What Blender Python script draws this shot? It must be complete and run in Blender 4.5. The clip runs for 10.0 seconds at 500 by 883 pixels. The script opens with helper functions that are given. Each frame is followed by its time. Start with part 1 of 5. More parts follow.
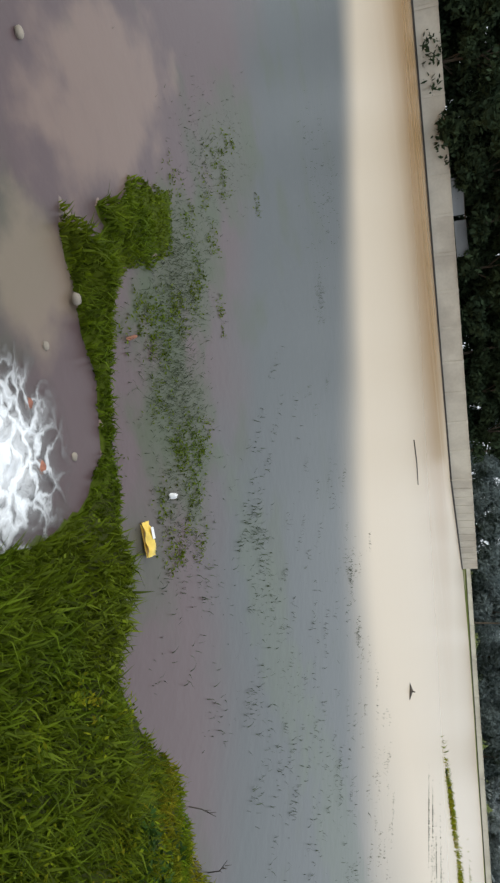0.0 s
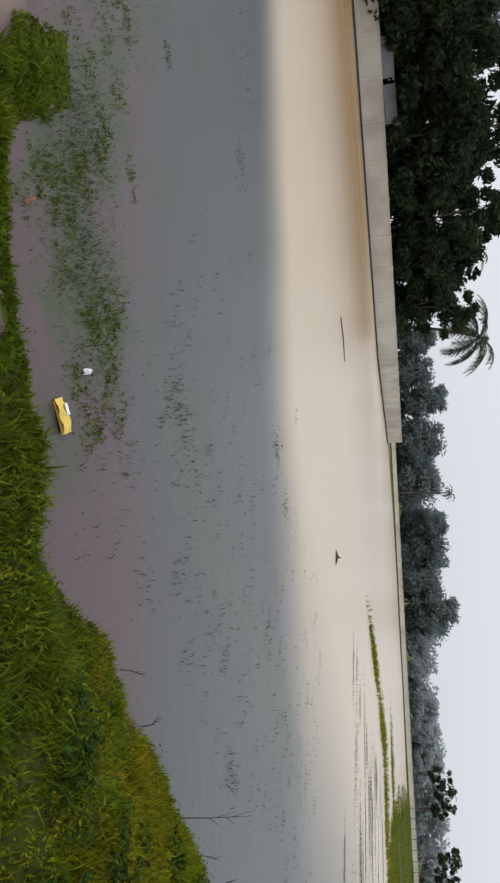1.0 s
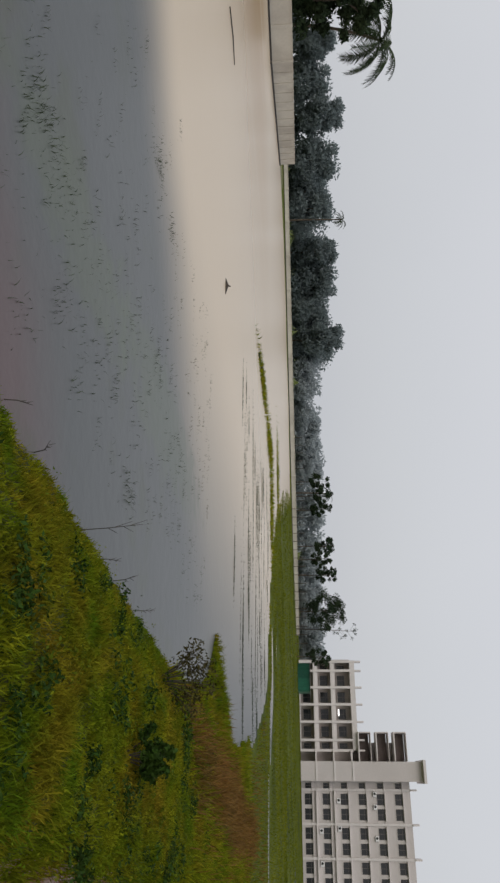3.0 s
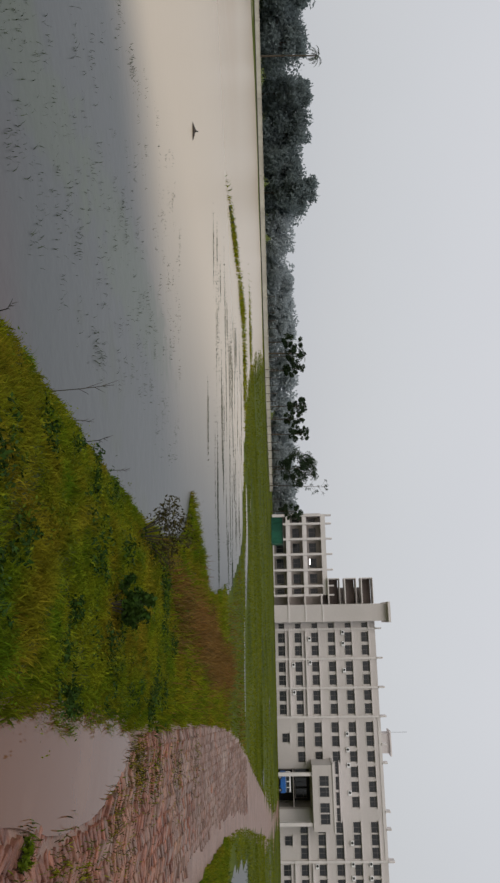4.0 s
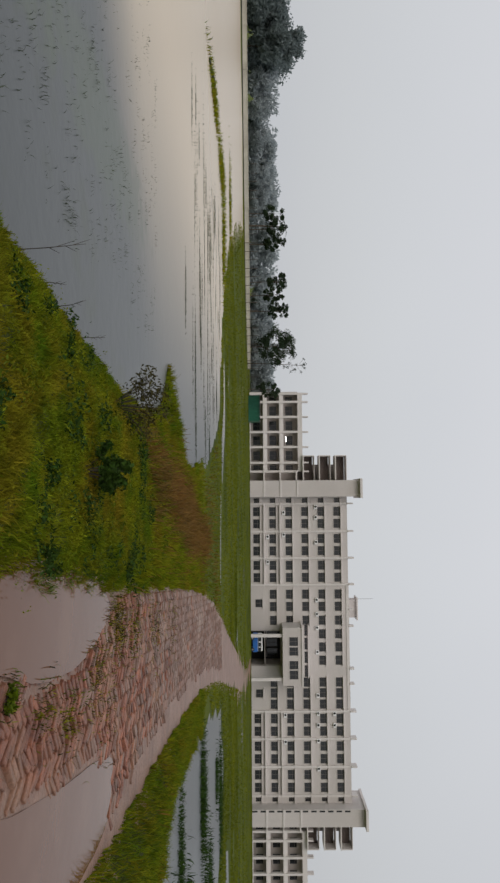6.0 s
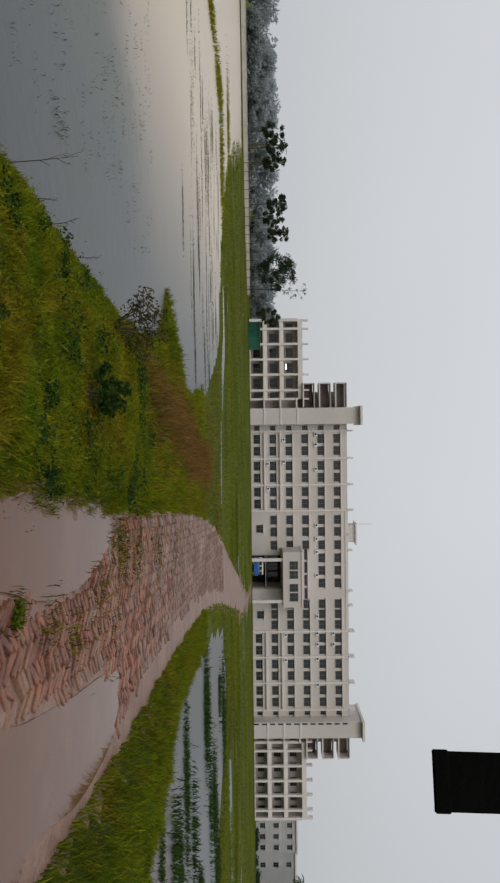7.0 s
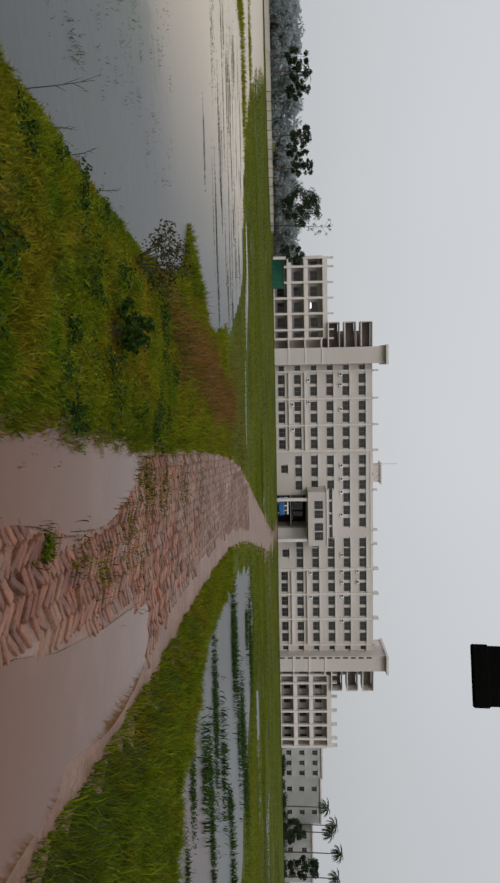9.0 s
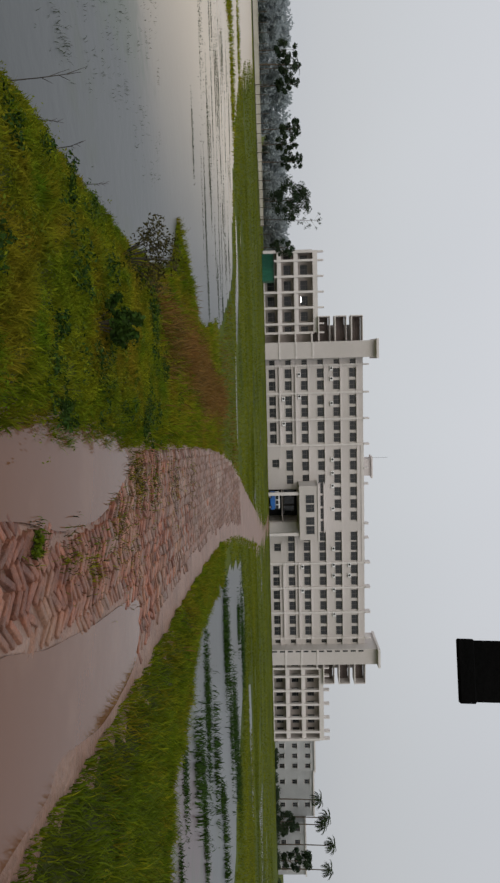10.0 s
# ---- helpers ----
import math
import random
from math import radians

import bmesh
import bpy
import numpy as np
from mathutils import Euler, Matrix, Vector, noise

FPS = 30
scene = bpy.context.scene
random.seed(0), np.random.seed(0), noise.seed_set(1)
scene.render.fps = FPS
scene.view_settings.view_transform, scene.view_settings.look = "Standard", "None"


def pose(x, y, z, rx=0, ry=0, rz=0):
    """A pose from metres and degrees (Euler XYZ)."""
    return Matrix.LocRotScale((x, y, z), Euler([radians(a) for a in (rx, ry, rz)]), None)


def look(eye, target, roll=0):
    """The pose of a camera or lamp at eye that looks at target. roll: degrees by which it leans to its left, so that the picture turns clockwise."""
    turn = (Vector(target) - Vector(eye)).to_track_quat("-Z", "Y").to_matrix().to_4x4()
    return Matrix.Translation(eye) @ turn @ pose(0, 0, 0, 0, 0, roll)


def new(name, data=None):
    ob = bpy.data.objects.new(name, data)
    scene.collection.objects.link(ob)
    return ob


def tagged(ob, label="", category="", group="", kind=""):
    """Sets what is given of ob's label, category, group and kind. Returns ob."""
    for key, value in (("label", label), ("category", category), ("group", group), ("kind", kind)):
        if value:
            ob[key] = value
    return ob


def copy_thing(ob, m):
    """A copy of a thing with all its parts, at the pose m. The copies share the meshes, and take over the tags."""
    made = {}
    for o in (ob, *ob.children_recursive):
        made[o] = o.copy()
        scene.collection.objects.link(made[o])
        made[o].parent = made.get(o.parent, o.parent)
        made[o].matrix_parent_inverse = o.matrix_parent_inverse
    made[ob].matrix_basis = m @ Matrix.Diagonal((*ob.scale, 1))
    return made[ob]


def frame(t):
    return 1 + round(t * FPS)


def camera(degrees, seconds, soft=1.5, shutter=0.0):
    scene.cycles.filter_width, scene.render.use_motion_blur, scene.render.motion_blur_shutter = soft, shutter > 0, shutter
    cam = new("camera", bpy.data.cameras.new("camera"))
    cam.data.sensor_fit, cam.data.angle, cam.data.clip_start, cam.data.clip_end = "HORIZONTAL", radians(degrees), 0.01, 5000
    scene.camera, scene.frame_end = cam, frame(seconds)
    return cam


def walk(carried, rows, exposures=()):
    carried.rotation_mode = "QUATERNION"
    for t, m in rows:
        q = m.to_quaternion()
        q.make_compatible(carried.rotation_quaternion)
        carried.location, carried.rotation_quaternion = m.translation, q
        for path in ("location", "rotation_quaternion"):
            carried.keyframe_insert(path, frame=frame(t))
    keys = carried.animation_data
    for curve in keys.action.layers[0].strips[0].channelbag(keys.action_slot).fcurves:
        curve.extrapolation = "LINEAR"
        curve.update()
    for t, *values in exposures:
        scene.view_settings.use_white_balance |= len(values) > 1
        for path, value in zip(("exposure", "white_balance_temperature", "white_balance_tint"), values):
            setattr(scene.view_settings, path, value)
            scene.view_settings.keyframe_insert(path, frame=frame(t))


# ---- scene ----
# ---------------- camera ----------------
cam = camera(38.68, 10.0, 2.4)
# t, x, y, z, heading (right of +y), elevation, lean; the film is turned on its side
ROWS = [
    (0, -0.103, -0.430, 1.701, -57.33, -16.87, -4.13),
    (0.5, -0.080, -0.405, 1.710, -52.18, -12.97, -3.67),
    (0.8, -0.110, -0.366, 1.737, -48.12, -13.30, -2.80),
    (1, -0.125, -0.337, 1.752, -47.21, -11.92, -3.23),
    (1.3, -0.115, -0.299, 1.748, -50.06, -8.86, -3.60),
    (1.5, -0.102, -0.275, 1.737, -49.39, -8.50, -1.94),
    (1.7, -0.121, -0.250, 1.750, -45.48, -8.66, -0.77),
    (2, -0.147, -0.230, 1.751, -39.53, -8.28, -2.29),
    (2.5, -0.175, -0.206, 1.760, -32.59, -5.27, -1.03),
    (3, -0.167, -0.200, 1.759, -25.37, -4.04, -1.40),
    (4.5, -0.162, -0.130, 1.762, -12.42, -1.66, -1.33),
    (4.8, -0.157, -0.122, 1.761, -13.45, -1.32, -1.19),
    (5, -0.154, -0.117, 1.760, -12.75, -1.09, -1.09),
    (5.5, -0.130, -0.089, 1.756, -8.60, -0.80, -0.61),
    (7, -0.048, -0.044, 1.760, 1.43, -0.59, -0.65),
    (7.5, -0.027, -0.030, 1.759, 3.11, -1.31, -0.61),
    (8, -0.014, -0.022, 1.754, 5.25, -1.67, -0.28),
    (8.5, -0.009, -0.008, 1.752, 5.38, -2.47, -0.21),
    (9, -0.003, -0.012, 1.756, 6.15, -2.64, -0.94),
    (9.5, 0.008, -0.011, 1.761, 6.44, -2.70, -1.27),
    (10, -0.000, 0.000, 1.763, 6.60, -1.93, -1.27),
]


def aim(x, y, z, az, el, lean):
    a, e = radians(az), radians(el)
    way = Vector((math.sin(a) * math.cos(e), math.cos(a) * math.cos(e), math.sin(e)))
    eye = Vector((x, y, z))
    return look(eye, eye + way, 90 + lean)


walk(cam, [(r[0], aim(*r[1:])) for r in ROWS], exposures=[(0.0, 0.58, 6300, 6), (0.3, 0.80, 6250, 6), (0.5, 0.66, 6300, 7), (0.8, 0.42, 6400, 9), (1.0, 0.33, 6400, 10), (1.3, 0.0, 6500, 11), (1.5, -0.03, 6500, 11), (3.0, -0.03, 6550, 11), (7.0, -0.04, 6600, 10), (9.0, -0.07, 6600, 10), (10.0, -0.07, 6550, 10)])

# ---------------- light: an overcast, rainy sky ----------------
world = bpy.data.worlds.new("overcast_sky")
scene.world = world
world.use_nodes = True
nt = world.node_tree
nt.nodes.clear()
w_out = nt.nodes.new("ShaderNodeOutputWorld")
w_bg = nt.nodes.new("ShaderNodeBackground")
w_tc = nt.nodes.new("ShaderNodeTexCoord")
w_sep = nt.nodes.new("ShaderNodeSeparateXYZ")
w_ramp = nt.nodes.new("ShaderNodeValToRGB")
w_noise = nt.nodes.new("ShaderNodeTexNoise")
w_mixn = nt.nodes.new("ShaderNodeMix")
w_sky = nt.nodes.new("ShaderNodeTexSky")
w_mix = nt.nodes.new("ShaderNodeMix")
w_sky.sky_type, w_sky.sun_disc = "NISHITA", False
w_sky.sun_elevation, w_sky.sun_rotation = radians(35), radians(198)
w_sky.air_density, w_sky.dust_density = 1.5, 6.0
for n in (w_mix, w_mixn):
    n.data_type = "RGBA"
cr = w_ramp.color_ramp
cr.elements[0].position, cr.elements[0].color = 0.0, (0.605, 0.635, 0.675, 1)
cr.elements[1].position, cr.elements[1].color = 1.0, (0.95, 0.97, 1.02, 1)
e = cr.elements.new(0.30)
e.color = (0.70, 0.717, 0.758, 1)
e = cr.elements.new(0.6)
e.color = (0.78, 0.80, 0.84, 1)
nt.links.new(w_tc.outputs["Generated"], w_sep.inputs[0])
nt.links.new(w_sep.outputs["Z"], w_ramp.inputs[0])
nt.links.new(w_tc.outputs["Generated"], w_noise.inputs["Vector"])
w_noise.inputs["Scale"].default_value, w_noise.inputs["Detail"].default_value = 1.6, 3
w_mixn.blend_type = "SOFT_LIGHT"
w_mixn.inputs["Factor"].default_value = 0.22
nt.links.new(w_ramp.outputs[0], w_mixn.inputs[6])
nt.links.new(w_noise.outputs[0], w_mixn.inputs[7])
w_gain = nt.nodes.new("ShaderNodeVectorMath")
w_gain.operation = "SCALE"
w_gain.inputs["Scale"].default_value = 0.1
nt.links.new(w_sky.outputs[0], w_gain.inputs[0])
w_mix.inputs["Factor"].default_value = 0.12
nt.links.new(w_mixn.outputs[2], w_mix.inputs[6])
nt.links.new(w_gain.outputs[0], w_mix.inputs[7])
# the sky is dimmed towards the east
w_side = nt.nodes.new("ShaderNodeMapRange")
w_side.interpolation_type = "SMOOTHSTEP"
w_side.inputs["From Min"].default_value, w_side.inputs["From Max"].default_value = 0.05, 0.65
w_side.inputs["To Min"].default_value, w_side.inputs["To Max"].default_value = 1.0, 0.90
nt.links.new(w_sep.outputs["X"], w_side.inputs["Value"])
w_shade = nt.nodes.new("ShaderNodeVectorMath")
w_shade.operation = "SCALE"
nt.links.new(w_mix.outputs[2], w_shade.inputs[0])
nt.links.new(w_side.outputs[0], w_shade.inputs["Scale"])
nt.links.new(w_shade.outputs[0], w_bg.inputs["Color"])
w_bg.inputs["Strength"].default_value = 1.0
nt.links.new(w_bg.outputs[0], w_out.inputs[0])

sun_data = bpy.data.lights.new("sun", "SUN")
sun_data.energy, sun_data.angle, sun_data.color = 0.75, radians(30), (1.0, 0.97, 0.92)
sun = new("sun", sun_data)
sun.matrix_world = look((-25, -75, 55), (0, 0, 0))


# ---------------- materials ----------------
def mat(name, c1, c2, scale=4.0, rough=0.8, bump=0.2, fine=40.0, spread=0.12, island=0.0, ior=1.45, metallic=0.0, spec=0.5, bump_dist=0.02, c3=None, scale3=0.6, obrand=0.0, through_light=0.0):
    """Two colours mixed by a broad noise, a finer grain over them, a bump, and stains c3 at a large scale."""
    m = bpy.data.materials.new(name)
    m.use_nodes = True
    t = m.node_tree
    b = t.nodes["Principled BSDF"]
    tc = t.nodes.new("ShaderNodeTexCoord")
    geo = t.nodes.new("ShaderNodeNewGeometry")

    def tex(s, d=4):
        n = t.nodes.new("ShaderNodeTexNoise")
        n.inputs["Scale"].default_value, n.inputs["Detail"].default_value = s, d
        t.links.new(geo.outputs["Position"], n.inputs["Vector"])
        return n

    def mix(kind, fac, a, bb):
        n = t.nodes.new("ShaderNodeMix")
        n.data_type, n.blend_type = "RGBA", kind
        for sock, v in ((n.inputs["Factor"], fac), (n.inputs[6], a), (n.inputs[7], bb)):
            if isinstance(v, (int, float)):
                sock.default_value = v
            elif isinstance(v, tuple):
                sock.default_value = (*v, 1)
            else:
                t.links.new(v, sock)
        return n.outputs[2]

    def ramp(src, lo, hi):
        n = t.nodes.new("ShaderNodeMapRange")
        n.inputs["From Min"].default_value, n.inputs["From Max"].default_value = lo, hi
        t.links.new(src, n.inputs["Value"])
        return n.outputs[0]

    broad, grain = tex(scale), tex(fine, 5)
    col = mix("MIX", ramp(broad.outputs[0], 0.35, 0.65), c1, c2)
    if c3:
        col = mix("MIX", ramp(tex(scale3, 5).outputs[0], 0.47, 0.68), col, c3)
    dark = t.nodes.new("ShaderNodeHueSaturation")
    t.links.new(col, dark.inputs["Color"])
    val = ramp(grain.outputs[0], 0.2, 0.8)
    vr = t.nodes.new("ShaderNodeMapRange")
    t.links.new(val, vr.inputs["Value"])
    vr.inputs["To Min"].default_value, vr.inputs["To Max"].default_value = 1 - spread, 1 + spread
    last = vr.outputs[0]
    for amount, src in ((island, geo.outputs["Random Per Island"]), (obrand, None)):
        if amount:
            if src is None:
                oi = t.nodes.new("ShaderNodeObjectInfo")
                src = oi.outputs["Random"]
            ir = t.nodes.new("ShaderNodeMapRange")
            ir.inputs["To Min"].default_value, ir.inputs["To Max"].default_value = 1 - amount, 1 + amount
            t.links.new(src, ir.inputs["Value"])
            mu = t.nodes.new("ShaderNodeMath")
            mu.operation = "MULTIPLY"
            t.links.new(last, mu.inputs[0])
            t.links.new(ir.outputs[0], mu.inputs[1])
            last = mu.outputs[0]
    t.links.new(last, dark.inputs["Value"])
    t.links.new(dark.outputs[0], b.inputs["Base Color"])
    b.inputs["Roughness"].default_value, b.inputs["IOR"].default_value = rough, ior
    b.inputs["Metallic"].default_value, b.inputs["Specular IOR Level"].default_value = metallic, spec
    if bump:
        bn = t.nodes.new("ShaderNodeBump")
        bn.inputs["Strength"].default_value, bn.inputs["Distance"].default_value = bump, bump_dist
        t.links.new(grain.outputs[0], bn.inputs["Height"])
        t.links.new(bn.outputs[0], b.inputs["Normal"])
    if through_light:
        tr = t.nodes.new("ShaderNodeBsdfTranslucent")
        ms = t.nodes.new("ShaderNodeMixShader")
        ms.inputs[0].default_value = through_light
        t.links.new(dark.outputs[0], tr.inputs["Color"])
        t.links.new(b.outputs[0], ms.inputs[1])
        t.links.new(tr.outputs[0], ms.inputs[2])
        t.links.new(ms.outputs[0], t.nodes["Material Output"].inputs["Surface"])
    return m


M_GROUND = mat("wet_soil", (0.080, 0.098, 0.008), (0.055, 0.075, 0.006), 0.25, 0.9, 0.4, 30, 0.3, c3=(0.030, 0.045, 0.006), scale3=0.12, spec=0.1)
M_SOIL = mat("dark_soil", (0.046, 0.056, 0.009), (0.030, 0.036, 0.008), 2.5, 0.85, 0.5, 30, 0.3, spec=0.15)
M_MUD = mat("pink_mud", (0.215, 0.117, 0.080), (0.150, 0.082, 0.056), 1.6, 0.5, 0.9, 16, 0.28, c3=(0.245, 0.152, 0.113), scale3=0.9, bump_dist=0.03)
M_BRICK = mat("road_brick", (0.275, 0.105, 0.060), (0.135, 0.052, 0.034), 7, 0.6, 0.7, 45, 0.3, island=0.34, c3=(0.25, 0.145, 0.095), scale3=1.1, obrand=0.2)
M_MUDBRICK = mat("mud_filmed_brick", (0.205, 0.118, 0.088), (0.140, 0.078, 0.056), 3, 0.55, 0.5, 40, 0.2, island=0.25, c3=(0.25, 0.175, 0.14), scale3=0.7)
M_GRASS = mat("grass_blade", (0.082, 0.142, 0.007), (0.196, 0.205, 0.010), 2.2, 0.85, 0, 6, 0.28, island=0.5, c3=(0.215, 0.165, 0.014), scale3=1.7, spec=0.05, through_light=0.42)
M_LUSH = mat("lush_grass_blade", (0.075, 0.118, 0.005), (0.105, 0.135, 0.007), 2.0, 0.6, 0, 9, 0.25, island=0.55, spec=0.15, through_light=0.4)
M_DRYGRASS = mat("dry_grass_blade", (0.165, 0.080, 0.018), (0.115, 0.070, 0.014), 1.2, 0.7, 0, 6, 0.2, island=0.4, spec=0.2)
M_LAWN = mat("lawn_blade", (0.125, 0.145, 0.010), (0.160, 0.172, 0.014), 0.15, 0.85, 0, 3, 0.2, island=0.3, spec=0.05, through_light=0.35, c3=(0.065, 0.085, 0.008), scale3=0.1)
M_LEAF = mat("leaf", (0.028, 0.046, 0.026), (0.042, 0.062, 0.030), 0.35, 0.8, 0, 3, 0.25, island=0.5, spec=0.1, through_light=0.25)
# haze over the far trees is mixed into this paler leaf colour
M_HAZELEAF = mat("haze_tinted_leaf", (0.215, 0.255, 0.255), (0.19, 0.23, 0.23), 0.12, 0.9, 0, 2, 0.12, island=0.15, spec=0.0, through_light=0.5)
M_DROWNED = mat("drowned_weed", (0.078, 0.094, 0.058), (0.056, 0.070, 0.040), 2.0, 0.7, 0, 9, 0.2, island=0.35, spec=0.2, through_light=0.3)
# a stronger share of haze painted in for the most distant leaves
M_MISTLEAF = mat("mist_tinted_leaf", (0.40, 0.44, 0.45), (0.37, 0.41, 0.42), 0.12, 0.9, 0, 2, 0.1, island=0.12, spec=0.0, through_light=0.5)
M_PALM = mat("palm_leaf", (0.022, 0.036, 0.016), (0.032, 0.048, 0.018), 0.5, 0.8, 0, 3, 0.2, island=0.3, spec=0.1)
M_BARK = mat("bark", (0.11, 0.085, 0.06), (0.075, 0.06, 0.045), 3, 0.9, 0.5, 18, 0.25)
M_BUSH = mat("bush_leaf", (0.016, 0.040, 0.005), (0.028, 0.055, 0.007), 5, 0.7, 0, 9, 0.2, island=0.45, spec=0.1)
M_SPRIG = mat("sprig_leaf", (0.035, 0.030, 0.010), (0.05, 0.045, 0.012), 5, 0.8, 0, 9, 0.2, island=0.4, spec=0.1)
M_SILT = mat("breach_silt", (0.25, 0.175, 0.14), (0.19, 0.135, 0.11), 2.5, 0.35, 0.5, 25, 0.15, c3=(0.13, 0.10, 0.08), scale3=2.0)
M_WALL = mat("white_render", (0.57, 0.53, 0.515), (0.525, 0.49, 0.475), 0.25, 0.85, 0.1, 3, 0.04, c3=(0.51, 0.475, 0.455), scale3=0.09)
M_TRIM = mat("white_trim", (0.66, 0.62, 0.605), (0.60, 0.57, 0.555), 0.5, 0.8, 0.1, 4, 0.04)
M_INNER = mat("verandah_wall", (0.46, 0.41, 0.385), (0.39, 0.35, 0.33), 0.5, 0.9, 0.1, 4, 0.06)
# dark brown: the shade inside the balcony recesses is put into this colour
M_RECESS = mat("shaded_brown_wall", (0.15, 0.12, 0.11), (0.11, 0.09, 0.085), 0.6, 0.9, 0.1, 4, 0.08)
M_BOUND = mat("boundary_render", (0.62, 0.58, 0.50), (0.54, 0.50, 0.43), 0.5, 0.9, 0.2, 5, 0.06, c3=(0.46, 0.42, 0.36), scale3=0.25)
M_GREYWALL = mat("grey_render", (0.40, 0.41, 0.42), (0.34, 0.35, 0.36), 0.25, 0.85, 0.1, 3, 0.05, c3=(0.28, 0.29, 0.30), scale3=0.12)
# near-black: the dimness inside tower slots and lobby is put into the colour
M_DARK = mat("dark_opening", (0.03, 0.03, 0.032), (0.02, 0.02, 0.022), 2, 0.8, 0, 6, 0.2)
M_PLINTH = mat("dark_plinth", (0.07, 0.065, 0.06), (0.05, 0.045, 0.04), 2, 0.9, 0.2, 6, 0.2)
M_FRAME = mat("window_frame", (0.16, 0.14, 0.13), (0.12, 0.11, 0.10), 3, 0.5, 0, 8, 0.1)
M_GREEN = mat("green_sheet", (0.03, 0.16, 0.10), (0.025, 0.12, 0.08), 0.6, 0.5, 0.2, 5, 0.15)
M_BLUE = mat("blue_paint", (0.02, 0.13, 0.42), (0.02, 0.11, 0.36), 1, 0.3, 0, 6, 0.05)
M_WHITE = mat("white_paint", (0.78, 0.78, 0.78), (0.72, 0.72, 0.73), 1, 0.4, 0, 6, 0.03)
M_METAL = mat("grey_metal", (0.30, 0.31, 0.32), (0.24, 0.25, 0.26), 2, 0.45, 0, 10, 0.1, metallic=0.6)
M_BLACK = mat("black_cloth", (0.004, 0.004, 0.004), (0.003, 0.003, 0.003), 20, 0.95, 0.2, 200, 0.1, spec=0.05)
M_RUBBER = mat("black_rubber", (0.02, 0.02, 0.02), (0.015, 0.015, 0.015), 5, 0.7, 0, 20, 0.1)
M_YELLOW = mat("yellow_wrapper", (0.78, 0.58, 0.10), (0.72, 0.48, 0.08), 9, 0.3, 0.3, 30, 0.1)
M_TWIG = mat("wet_twig", (0.05, 0.04, 0.03), (0.03, 0.025, 0.02), 6, 0.7, 0.2, 50, 0.2)
M_STONE = mat("pale_stone", (0.30, 0.26, 0.21), (0.22, 0.19, 0.155), 8, 0.8, 0.4, 40, 0.15)


def glass(name):
    m = bpy.data.materials.new(name)
    m.use_nodes = True
    b = m.node_tree.nodes["Principled BSDF"]
    b.inputs["Base Color"].default_value = (0.02, 0.022, 0.025, 1)
    b.inputs["Roughness"].default_value, b.inputs["IOR"].default_value = 0.08, 1.5
    return m


M_GLASS = glass("window_glass")


